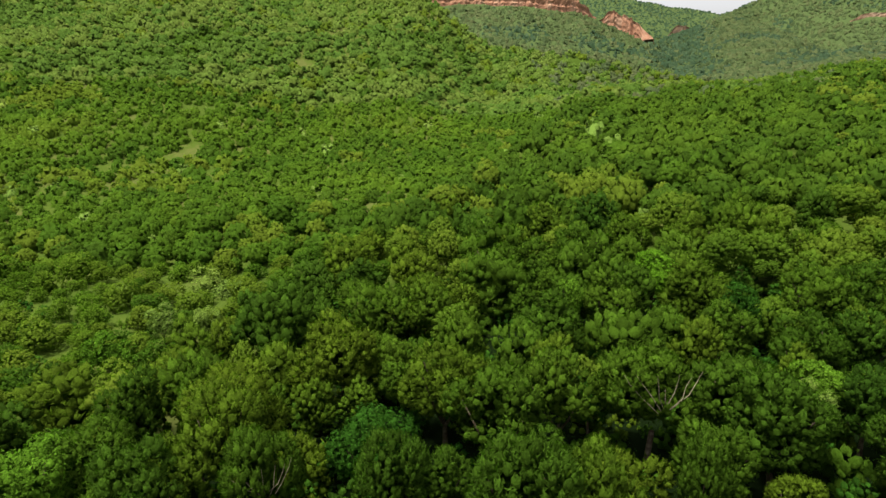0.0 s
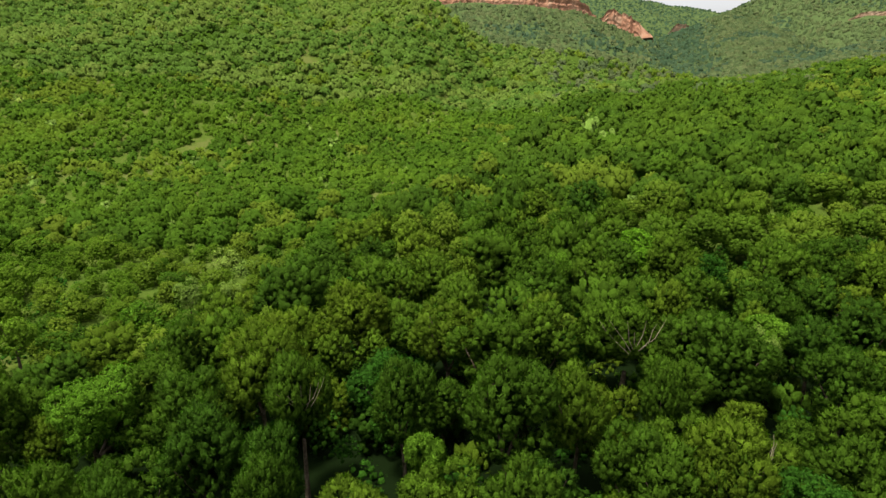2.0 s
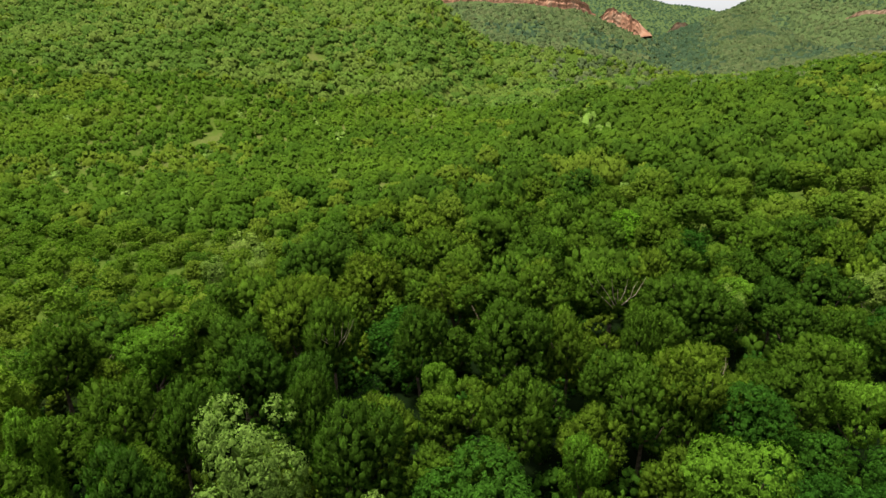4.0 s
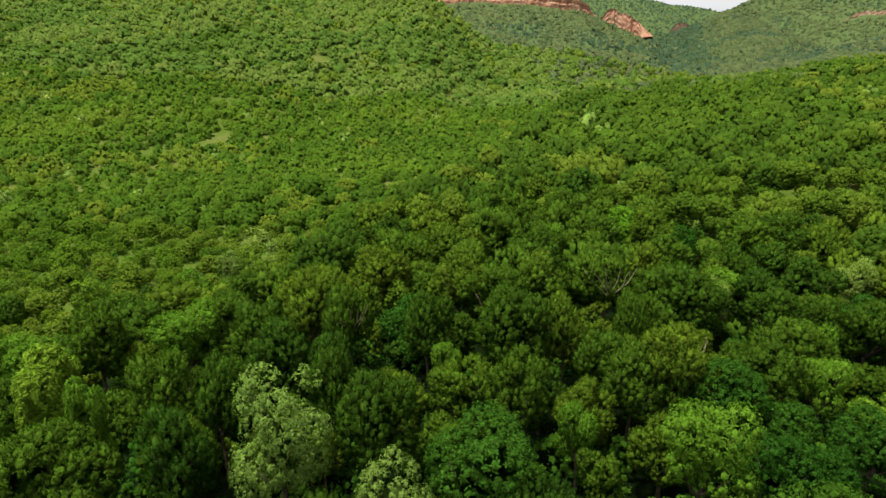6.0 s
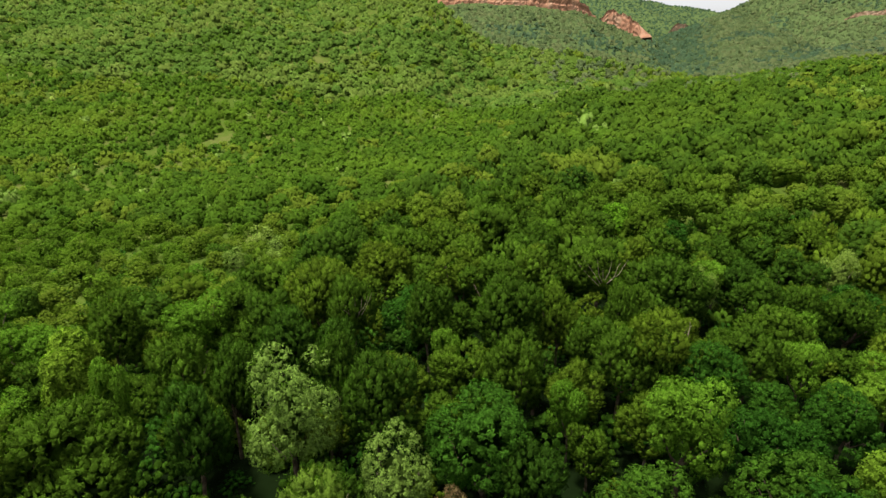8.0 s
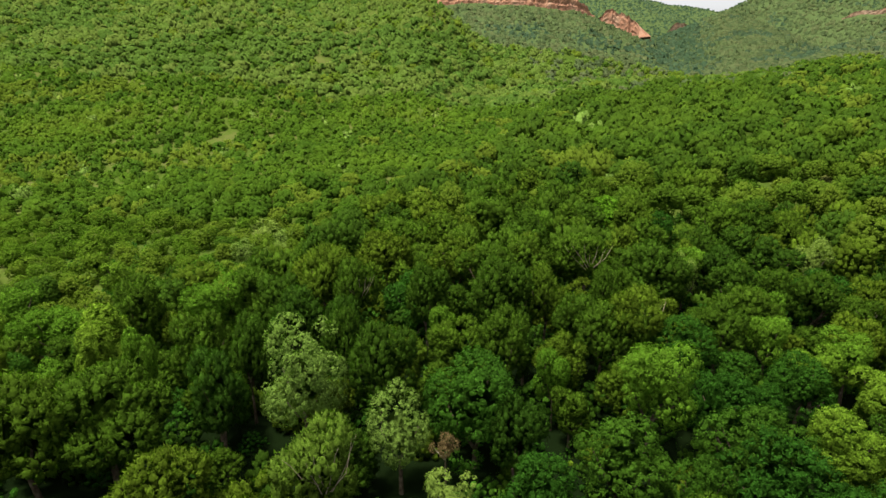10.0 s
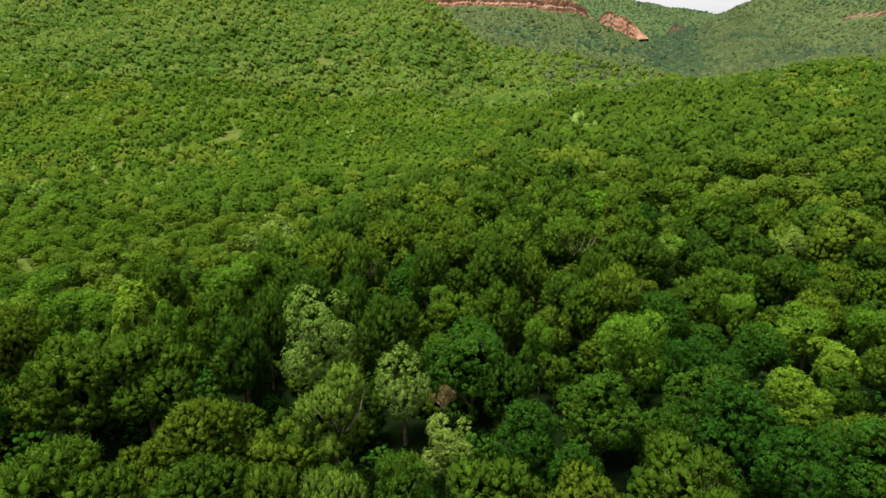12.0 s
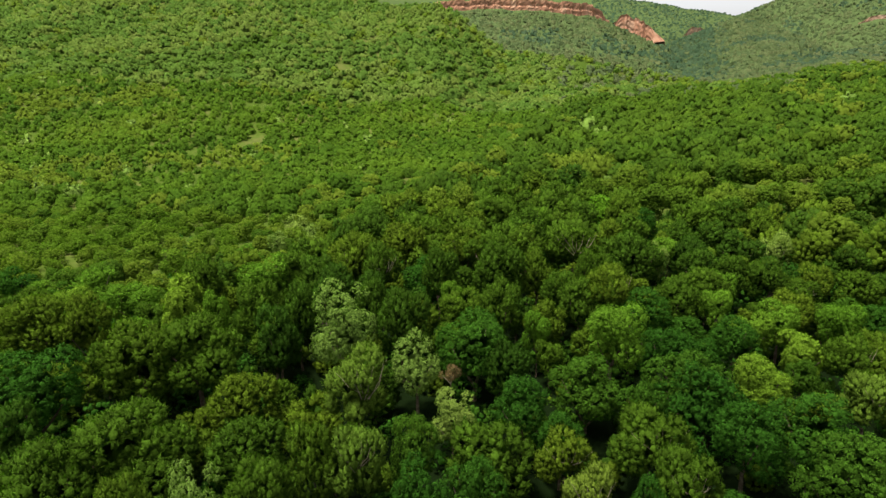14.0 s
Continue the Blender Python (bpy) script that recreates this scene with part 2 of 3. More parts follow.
# the ground: one sheet to the horizon, finer near the middle
def steps(lo, hi, fine, mid):
    near = np.arange(-mid, mid + 1, fine)
    grow = mid * np.geomspace(1, abs(hi) / mid, 40)[1:]
    grow_lo = -mid * np.geomspace(1, abs(lo) / mid, 40)[1:]
    return np.concatenate([grow_lo[::-1], near, grow])


gx = np.concatenate([steps(-4800, 4800, 7.0, 420.0)[:-39], np.arange(432, 1000, 12.0), 1000 * np.geomspace(1, 4.8, 20)])
gy = np.concatenate([-80 - np.geomspace(1, 4700, 26)[::-1], np.arange(-80, 640, 7.0), np.arange(640, 1500, 11.0), np.arange(1500, 2420, 20.0), 2420 + np.geomspace(1, 2400, 16)])
GX, GY = np.meshgrid(gx, gy)
GZ = ground_z(GX, GY) + 0.5 * wave(GX, GY, 17, 21)
nx, ny = len(gx), len(gy)
ids = np.arange(nx * ny).reshape(ny, nx)
quads = np.stack([ids[:-1, :-1], ids[:-1, 1:], ids[1:, 1:], ids[1:, :-1]], -1).reshape(-1, 4)
# tone: dark floor under the near wood, and painted shade along the gorge
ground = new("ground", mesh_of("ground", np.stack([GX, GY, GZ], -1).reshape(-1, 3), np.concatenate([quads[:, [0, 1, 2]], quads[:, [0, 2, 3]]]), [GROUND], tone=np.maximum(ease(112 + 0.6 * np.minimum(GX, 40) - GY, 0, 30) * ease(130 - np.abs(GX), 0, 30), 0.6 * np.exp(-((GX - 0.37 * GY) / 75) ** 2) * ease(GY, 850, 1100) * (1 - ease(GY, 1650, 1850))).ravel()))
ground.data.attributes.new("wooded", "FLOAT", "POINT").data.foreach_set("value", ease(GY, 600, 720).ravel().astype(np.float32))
tagged(ground, "scrub and dry grass ground of the valley and hills", "ground", kind="structure")

# ---- foliage ----
PHI = (1 + 5 ** 0.5) / 2
ICO_V = np.array([(-1, PHI, 0), (1, PHI, 0), (-1, -PHI, 0), (1, -PHI, 0), (0, -1, PHI), (0, 1, PHI), (0, -1, -PHI), (0, 1, -PHI), (PHI, 0, -1), (PHI, 0, 1), (-PHI, 0, -1), (-PHI, 0, 1)]) / math.hypot(1, PHI)
ICO_T = np.array([[0, 11, 5], [0, 5, 1], [0, 1, 7], [0, 7, 10], [0, 10, 11], [1, 5, 9], [5, 11, 4], [11, 10, 2], [10, 7, 6], [7, 1, 8], [3, 9, 4], [3, 4, 2], [3, 2, 6], [3, 6, 8], [3, 8, 9], [4, 9, 5], [2, 4, 11], [6, 2, 10], [8, 6, 7], [9, 8, 1]])

OCT_V = np.array([(1, 0, 0), (0, 1, 0), (-1, 0, 0), (0, -1, 0), (0, 0, 1), (0, 0, -1)], float)
OCT_T = np.array([[0, 1, 4], [1, 2, 4], [2, 3, 4], [3, 0, 4], [1, 0, 5], [2, 1, 5], [3, 2, 5], [0, 3, 5]])


# a blunt bud of twelve triangles, open below
BUD_V = np.array([(0.95, 0, -0.35), (0, 0.95, -0.35), (-0.95, 0, -0.35), (0, -0.95, -0.35), (0.52, 0.52, 0.45), (-0.52, 0.52, 0.45), (-0.52, -0.52, 0.45), (0.52, -0.52, 0.45), (0, 0, 0.95)])
BUD_T = np.array([[0, 1, 4], [1, 5, 4], [1, 2, 5], [2, 6, 5], [2, 3, 6], [3, 7, 6], [3, 0, 7], [0, 4, 7], [4, 5, 8], [5, 6, 8], [6, 7, 8], [7, 4, 8]])


def unit(v):
    return v / np.maximum(np.linalg.norm(v, axis=-1, keepdims=True), 1e-6)


def cap(n, low, rng, jitter=0.35):
    """n directions spread over a dome, down to z = low."""
    i = np.arange(n) + 0.5
    z = 1 - (1 - low) * i / n
    a = i * 2.399963 + rng.uniform(0, 6.28)
    r = np.sqrt(np.maximum(0, 1 - z * z))
    d = np.stack([r * np.cos(a), r * np.sin(a), z], -1)
    return unit(d + rng.normal(0, jitter / max(1, math.sqrt(n / 6)), d.shape))


def ball(level):
    """A sphere of 20 triangles, or 80."""
    v, t = [tuple(p) for p in ICO_V], [tuple(f) for f in ICO_T]
    for _ in range(level):
        cut, faces = {}, []
        for f in t:
            m = []
            for p, q in ((f[0], f[1]), (f[1], f[2]), (f[2], f[0])):
                k = (min(p, q), max(p, q))
                if k not in cut:
                    cut[k] = len(v)
                    v.append(tuple(unit(np.add(v[p], v[q]))))
                m.append(cut[k])
            faces += [(f[0], m[0], m[2]), (f[1], m[1], m[0]), (f[2], m[2], m[1]), tuple(m)]
        t = faces
    return np.array(v), np.array(t)


BALLS = [ball(i) for i in range(2)]


def blades(points, normals, rng, length, width, spread=0.45, lift=0.45):
    """Leaf blades that lie loosely on a surface."""
    n = len(points)
    o = unit(normals + rng.normal(0, spread, (n, 3)))
    tang = unit(np.cross(o, rng.normal(0, 1, o.shape)))
    t = unit(o * lift + tang * (1.35 - lift) + np.array([0, 0, 0.6 * lift - 0.4]))
    side = unit(np.cross(t, o))
    size = rng.uniform(0.7, 1.3, (n, 1))
    ln, wd = length * size, width * size
    foot = points - t * ln * 0.45
    V = np.stack([foot + side * wd * 0.6, points + t * ln * 0.55, foot - side * wd * 0.6], 1).reshape(-1, 3)
    return V, np.arange(3 * n).reshape(n, 3), np.repeat(unit(normals + 0.3 * o), 3, axis=0)


def joined(pieces):
    V, T, M, c = [], [], [], 0
    for v, t, bend in pieces:
        V.append(v); T.append(t + c); M.append(bend)
        c += len(v)
    return np.concatenate(V), np.concatenate(T), np.concatenate(M)


# shape of a crown by kind: lobes, lowest lobe direction, height ratio, lobe size, unevenness, leaf length, leaf width
SHAPE = {
    "dome": (17, -0.92, 1.25, 0.33, 0.34, 0.46, 0.18),
    "olive": (16, -0.92, 1.3, 0.33, 0.36, 0.46, 0.17),
    "fresh": (17, -0.92, 1.3, 0.33, 0.38, 0.42, 0.20),
    "light": (11, -0.65, 1.3, 0.33, 0.42, 0.50, 0.22),
    "pale": (16, -0.75, 1.5, 0.3, 0.42, 0.46, 0.22),
    "feather": (11, -0.6, 1.3, 0.32, 0.4, 0.80, 0.20),
    "yellow": (13, -0.60, 1.25, 0.34, 0.24, 0.42, 0.16),
    "branch": (15, -0.50, 1.10, 0.36, 0.16, 0.44, 0.17),
    "lime": (13, -0.30, 0.95, 0.40, 0.14, 0.46, 0.20),
    "dry": (7, -0.3, 1.0, 0.32, 0.30, 0.34, 0.10),
    "hill": (12, -0.4, 1.05, 0.38, 0.32, 0.5, 0.22),
    "scrub": (9, -0.25, 0.9, 0.42, 0.30, 0.5, 0.22),
    "valley": (13, -0.5, 1.0, 0.40, 0.14, 0.5, 0.20),
}
R0, H0 = 4.0, 13.0


def crown(kind, seed, level, tufts, leaves, loose, leaf_scale=1.0, core=0.0):
    """A crown of radius R0 whose top is at height 0: a lumpy mass of many lobes, tufts of leaves on it, and loose leaves. Also returns the lobes' middles."""
    lobes, low, ratio, size, uneven, ll, lw = SHAPE[kind]
    rng = np.random.default_rng(seed)
    rz = R0 * ratio
    ld = cap(lobes, low, rng, 0.4)
    stretch = rng.uniform(1 - uneven, 1 + uneven * 0.5, (lobes, 1))
    if kind in ("branch", "yellow"):  # foliage is missing on one side, where the limbs show
        shown = ~((ld[:, 1] < -0.8 * np.hypot(ld[:, 0], ld[:, 1])) & (ld[:, 2] < 0.45))
        ld, stretch = ld[shown], stretch[shown]
        lobes = len(ld)
    lr = R0 * size * rng.uniform(0.62, 1.25, lobes)
    lc = ld * np.array([R0, R0, rz]) * (1 - size) * stretch

    def hull(d):
        """How far the union of the lobes reaches along the directions d."""
        along = d @ lc.T
        gap = lr[None] ** 2 - ((lc ** 2).sum(1)[None] - along ** 2)
        reach = np.where(gap > 0, along + np.sqrt(np.maximum(gap, 0)), 0)
        return np.maximum(reach.max(1), (0.42 if kind in ("branch", "yellow") else 0.46) * R0)

    bv, bt = BALLS[level]
    squash = unit(bv * np.array([1, 1, ratio]))
    mass = squash * (hull(squash) * (core or (0.55 if tufts else 0.86)) * rng.uniform(0.93, 1.04, len(bv)))[:, None]
    near = np.linalg.norm(mass[:, None] - lc[None], axis=2) / lr[None]
    pieces = [(mass, bt, unit(unit(mass - lc[near.argmin(1)]) + 0.5 * squash))]

    def on_hull(n):
        d = unit(cap(4 * n, -0.8, rng, 0.5) * np.array([1, 1, ratio]))
        p = d * hull(d)[:, None]
        # keep n of them, evenly spread over the surface
        keep = [0]
        gap = np.linalg.norm(p - p[0], axis=1)
        for _ in range(n - 1):
            keep.append(int(gap.argmax()))
            gap = np.minimum(gap, np.linalg.norm(p - p[keep[-1]], axis=1))
        d, p = d[keep], p[keep]
        near = np.linalg.norm(p[:, None] - lc[None], axis=2) / lr[None]
        nrm = unit(p - lc[near.argmin(1)])
        return p, unit(nrm + 0.3 * d + np.array([0, 0, 0.2]))

    if tufts:
        p, nrm = on_hull(tufts)
        area = 2 * math.pi * R0 * R0 * (0.8 + 0.8 * ratio)
        tr = math.sqrt(area / tufts / math.pi) * 1.05 * rng.uniform(0.68, 1.3, tufts)
        brush = kind in ("dome", "olive", "yellow", "branch", "dry")
        # evergreen tufts stand up like brushes, the others are round sprays
        axis = unit(0.55 * nrm + np.array([0, 0, 0.7 if brush else 0.25]) + rng.normal(0, 0.12, nrm.shape))
        c = p - nrm * tr[:, None] * (0.2 if brush else 0.1)
        wide = 0.4 if kind == "dry" else 0.68 if brush else 0.75 if kind == "valley" else 0.42 if kind in ("feather", "pale") else 0.55
        lump = rng.uniform(0.82, 1.18, (tufts, 9, 1)) * tr[:, None, None] * wide
        ax = unit(np.cross(axis, rng.normal(0, 1, (tufts, 3))))
        turned = BUD_V[None] @ np.stack([ax, np.cross(axis, ax), axis * (1.5 if brush else 1.05)], 1)
        lift = 0.42 * nrm[:, None] + 0.2 * unit(p)[:, None] + np.array([0, 0, 0.05])
        pieces.append(((c[:, None] + turned * lump).reshape(-1, 3), (BUD_T[None] + (np.arange(tufts) * 9)[:, None, None]).reshape(-1, 3), unit(unit(turned) + lift).reshape(-1, 3)))
        o = unit(axis[:, None] * (0.75 if brush else 0.6) + nrm[:, None] * 0.3 + rng.normal(0, 0.6, (tufts, leaves, 3)))
        q = c[:, None] + o * (tr[:, None, None] * rng.uniform(0.8, 1.1, (tufts, leaves, 1)) * (1 + (0.25 if brush else 0.0) * np.abs((o * axis[:, None]).sum(-1, keepdims=True))))
        pieces.append(blades(q.reshape(-1, 3), unit(o + lift).reshape(-1, 3), rng, ll * leaf_scale, lw * leaf_scale, 0.4, 0.85 if brush else 0.3))
    if loose:
        p, nrm = on_hull(loose)
        pieces.append(blades(p, nrm, rng, ll * leaf_scale * 1.5, lw * leaf_scale * 1.8, 0.35))
    V, T, M = joined(pieces)
    V[:, 2] -= rz
    lc = lc.copy(); lc[:, 2] -= rz
    return V, T, M, lc


def clumped(kind, seed, lobes, leaves, leaf_scale=1.0):
    """A crown of radius R0 whose top is at height 0, for trees further off: ragged clumps of foliage heaped over one another, with loose leaves."""
    _, low, ratio, _, uneven, ll, lw = SHAPE[kind]
    rng = np.random.default_rng(seed)
    size = min(0.72, 0.85 / math.sqrt(lobes) + 0.07)
    d = cap(lobes, low, rng, 0.35)
    lr = R0 * size * rng.uniform(0.75, 1.2, lobes)
    lc = d * (R0 * np.array([1, 1, ratio]) - lr[:, None] * 0.85) * rng.uniform(1 - 0.6 * uneven, 1.08, (lobes, 1))
    ax = unit(rng.normal(0, 1, (lobes, 3)))
    ay = unit(np.cross(ax, rng.normal(0, 1, (lobes, 3))))
    turned = OCT_V[None] @ np.stack([ax, ay, np.cross(ax, ay)], 1)
    tall = np.array([0.9, 0.9, 1.2 if kind in ("dome", "olive") else 1.0])
    V = (lc[:, None] + turned * tall * rng.uniform(0.85, 1.3, (lobes, 6, 1)) * lr[:, None, None]).reshape(-1, 3)
    T = (OCT_T[None] + (np.arange(lobes) * 6)[:, None, None]).reshape(-1, 3)
    M = unit(0.6 * turned + 0.9 * d[:, None]).reshape(-1, 3)
    pieces = [(V, T, M)]
    if lobes > 6:  # the shaded inside of the crown
        inner = ICO_V * np.array([1, 1, ratio]) * R0 * 0.66
        pieces.append((inner, ICO_T, ICO_V))
    if leaves:
        k = rng.integers(0, lobes, leaves)
        o = unit(rng.normal(0, 1, (leaves, 3)) + 0.7 * d[k] + np.array([0, 0, 0.5]))
        pieces.append(blades(lc[k] + o * lr[k][:, None] * rng.uniform(0.85, 1.1, (leaves, 1)), unit(0.6 * o + 0.9 * d[k]), rng, ll * leaf_scale, lw * leaf_scale, 0.4, 0.55))
    V, T, M = joined(pieces)
    V[:, 2] -= V[:, 2].max()
    return V, T, M


def tube(points, radii, sides=6):
    """A tapering limb along points."""
    points = [Vector(p) for p in points]
    V, T = [], []
    for i, p in enumerate(points):
        d = (points[min(i + 1, len(points) - 1)] - points[max(i - 1, 0)]).normalized()
        a = d.orthogonal().normalized()
        b = d.cross(a)
        for k in range(sides):
            w = 2 * math.pi * k / sides
            V.append(p + (a * math.cos(w) + b * math.sin(w)) * radii[i])
    for i in range(len(points) - 1):
        for k in range(sides):
            q, r = i * sides + k, i * sides + (k + 1) % sides
            T += [(q, r, r + sides), (q, r + sides, q + sides)]
    return np.array([tuple(v) for v in V]), np.array(T)


LABEL = {
    "dome": "dark evergreen tree with a dense rounded crown", "olive": "olive-green tree with a tufted domed crown",
    "fresh": "leafy mid-green tree with a lumpy drooping crown", "light": "light-green tree with an open layered crown",
    "pale": "tall pale grey-green tree with an uneven crown", "feather": "light feathery tree standing above its neighbours",
    "yellow": "yellowish-green tree with sparse clumps and bare limbs", "branch": "green tree with pale bare branches under its crown",
    "lime": "bright lime-green tree with a rounded crown", "dry": "small brown dried-out bush among green trees",
}
LEAF_OF = {"feather": "light", "yellow": "yellow", "branch": "olive"}
TREES = {}


def build_tree(kind, seed, fine, big):
    """A tree at the origin, of height H0 and crown radius R0: trunk, limbs and crown."""
    rng = np.random.default_rng(1000 + seed)
    root = new("tree" if kind != "dry" else "bush")
    level, tufts, leaves, lsc = (1, 255, 11, 0.75) if fine else (1, 200, 8, 0.85)
    if kind in ("fresh", "lime"):
        leaves, lsc = leaves + 9, lsc * 0.85
    if kind in ("pale", "light", "feather"):
        leaves, lsc = leaves + (10 if kind == "feather" else 20 if kind == "pale" else 10), lsc * (1.15 if kind == "feather" else 0.68)
    if big:  # a wide crown has more tufts, not larger ones
        tufts, leaves, lsc = int(tufts * 1.5), leaves + 2, lsc * 0.85
    V, T, M, lc = crown(kind, seed, level, tufts, leaves, 40, lsc, 0.4 if kind == "dry" else 0.0)
    if kind == "dry":
        V[:, 2] *= 0.4
        lc[:, 2] *= 0.4
    V[:, 2] += H0
    lc[:, 2] += H0
    part("crown", mesh_of("crown", V, T, [LEAF[LEAF_OF.get(kind, kind)]], normals=M), root)
    bark = BARK_PALE if kind in ("yellow", "branch", "pale", "dry") else BARK
    fork = float(lc[:, 2].min()) - (1.0 if kind not in ("yellow", "branch") else 1.6)
    lean = rng.normal(0, 0.25, 2)
    tv, tt = tube([(0, 0, -0.8), (lean[0] * 0.4, lean[1] * 0.4, fork * 0.5), (lean[0], lean[1], fork)], [0.36, 0.26, 0.2])
    part("trunk", mesh_of("trunk", tv, tt, [BARK]), root)
    order = np.argsort(-np.hypot(lc[:, 0], lc[:, 1]))
    if kind in ("yellow", "branch"):
        for i in range(7):
            s = (i - 3) / 3
            tip = Vector((3.0 * s + rng.uniform(-0.4, 0.4), -2.15 + 0.8 * s * s + rng.uniform(-0.3, 0.3), H0 - rng.uniform(1.3, 2.6)))
            a = Vector((lean[0] + 0.5 * s, lean[1] - 1.5, H0 - 4.4 + rng.uniform(-0.5, 0.5)))
            mid = a.lerp(tip, 0.5) + Vector((*rng.normal(0, 0.15, 2), -0.3))
            mid[1] -= 0.25
            lv, lt = tube([a, mid, mid.lerp(tip, 0.6) + Vector(rng.normal(0, 0.09, 3)), tip], [0.045, 0.036, 0.025, 0.011], 5)
            part("limb", mesh_of("limb", lv, lt, [bark]), root)
    for i in order[: 0 if kind in ("yellow", "branch") else 3]:
        tip = Vector(lc[i])
        a = Vector((lean[0], lean[1], fork - 0.15))
        mid = a.lerp(tip, 0.5) + Vector((0, 0, -0.35)) + Vector(rng.normal(0, 0.2, 3))
        lv, lt = tube([a, mid, tip], [0.17, 0.11, 0.05], 5)
        part("limb", mesh_of("limb", lv, lt, [bark]), root)
    return tagged(root, LABEL[kind], "tree" if kind != "dry" else "bush", "forest trees" if kind != "dry" else "")


def stand(kind, x, y, r, top, fine=None):
    """A tree of that kind, crown radius and top height, on the ground at x, y."""
    fine = y < 50 if fine is None else fine
    z = float(ground_z(x, y))
    key = (kind, int(abs(x * 7 + y * 13)) % (3 if kind in ("dome", "fresh", "olive") else 2), fine, r > 5.1)
    m = Matrix.Translation((x, y, z)) @ pose(0, 0, 0, 0, 0, (x * 37 + y * 91) % (360 if kind not in ("branch", "yellow") else 50))
    # a wide crown keeps its depth, and the foot of its trunk goes into the ground
    tall = max((top - z) / H0, 0.92 * r / R0)
    m = Matrix.Translation((0, 0, min(0, top - z - tall * H0))) @ m
    s = Vector((r / R0, r / R0, tall))
    if key not in TREES:
        ob = build_tree(kind, len(TREES) * 17 + 5, fine, r > 5.1)
        ob.matrix_basis = m
        ob.scale = s
        TREES[key] = (ob, s)
    else:
        first, s1 = TREES[key]
        copy_thing(first, m @ Matrix.Diagonal((s[0] / s1[0], s[1] / s1[1], s[2] / s1[2], 1)))
    STOOD.append((x, y, r))


STOOD = []
# ---- the trees that stand out ----
stand("dome", -29.1, -16.7, 2.5, 13.7)
stand("pale", -23.3, -14.8, 2.7, 13.9)
stand("dome", -38.2, -14.1, 4.6, 15.0)
stand("fresh", -4.1, -13.6, 2.8, 13.6)
stand("dome", -17.9, -13.1, 3.2, 13.6)
stand("fresh", 16.9, -11.6, 1.7, 11.6)
stand("yellow", 11.8, -10.8, 2.8, 11.2)
stand("fresh", 1.2, -10.8, 2.7, 12.7)
stand("branch", 20.8, -9.9, 3.2, 12.3)
stand("dome", -43.8, -8.7, 3.3, 16.0)
stand("yellow", -10.6, -8.5, 3.0, 14.3)
stand("dome", -14.7, -7.7, 2.8, 13.9)
stand("fresh", 37.0, -7.5, 4.6, 13.7)
stand("fresh", -4.9, -5.0, 2.6, 13.8)
stand("dome", -22.7, -4.5, 4.0, 12.1)
stand("branch", 10.6, -4.3, 3.0, 10.7)
stand("dome", -33.0, -8.4, 6.4, 15.6)
stand("branch", 19.7, -2.9, 4.1, 12.5)
stand("fresh", 30.0, -1.8, 3.7, 13.3)
stand("fresh", 37.3, -1.3, 4.9, 13.9)
stand("fresh", 10.6, -1.1, 2.5, 11.6)
stand("pale", -1.1, 3.6, 2.8, 11.2)
stand("yellow", -11.8, 1.9, 4.2, 17.0)
stand("fresh", -50.3, 2.0, 5.8, 17.3)
stand("fresh", 28.0, 5.6, 5.0, 13.4)
stand("fresh", 6.7, 3.0, 3.5, 13.3)
stand("dome", -26.4, 4.9, 4.0, 12.6)
stand("fresh", 20.8, 5.0, 2.4, 12.2)
stand("yellow", 46.8, 5.3, 3.6, 13.4)
stand("dry", -1.5, 6.3, 1.4, 12.7)
stand("fresh", 15.2, 8.1, 4.6, 13.7)
stand("fresh", 27.8, 10.0, 4.5, 14.1)
stand("dome", 5.4, 10.8, 2.8, 14.7)
stand("dome", -34.7, 12.1, 5.8, 17.3)
stand("pale", -6.1, 12.6, 3.2, 14.3)
stand("light", 19.7, 15.6, 4.2, 19.0)
stand("branch", 51.3, 15.7, 3.6, 12.7)
stand("dome", -41.8, 10.6, 5.0, 17.3)
stand("dome", -25.4, 16.2, 3.3, 17.3)
stand("pale", -16.6, 18.1, 4.8, 20.0)
stand("light", 10.6, 21.9, 2.0, 15.0)
stand("feather", -35.8, 20.6, 2.1, 16.7)
stand("dome", -62.6, 20.9, 5.3, 16.8)
stand("fresh", 38.4, 21.3, 3.5, 13.6)
stand("dome", -56.2, 21.7, 3.7, 16.6)
stand("fresh", 1.4, 15.6, 5.6, 17.2)
stand("feather", 48.6, 22.3, 3.7, 11.7)
stand("dome", -8.7, 21.2, 3.8, 18.4)
stand("dome", -25.2, 26.0, 2.6, 17.4)
stand("dome", -31.3, 27.0, 3.9, 17.5)
stand("feather", -42.4, 26.3, 4.3, 17.0)
stand("fresh", 27.4, 27.7, 3.9, 16.4)
stand("light", 56.6, 28.2, 3.5, 14.4)
stand("olive", 5.6, 27.2, 3.4, 17.4)
stand("dome", -14.1, 28.7, 2.4, 17.4)
stand("dome", 21.8, 28.7, 2.4, 17.4)
stand("light", 48.7, 29.2, 3.4, 13.7)
stand("dome", 17.7, 29.2, 3.5, 16.8)
stand("feather", -1.9, 36.0, 2.0, 15.4)
stand("light", 39.3, 30.9, 2.9, 15.6)
stand("olive", 33.3, 31.4, 3.9, 16.1)
stand("dome", 15.7, 32.3, 3.2, 17.5)
stand("dome", -15.0, 32.4, 2.9, 17.6)
stand("branch", 23.0, 30.2, 4.2, 18.4)
stand("dome", -21.7, 35.0, 3.7, 17.6)
stand("dome", 40.1, 37.8, 4.7, 16.4)
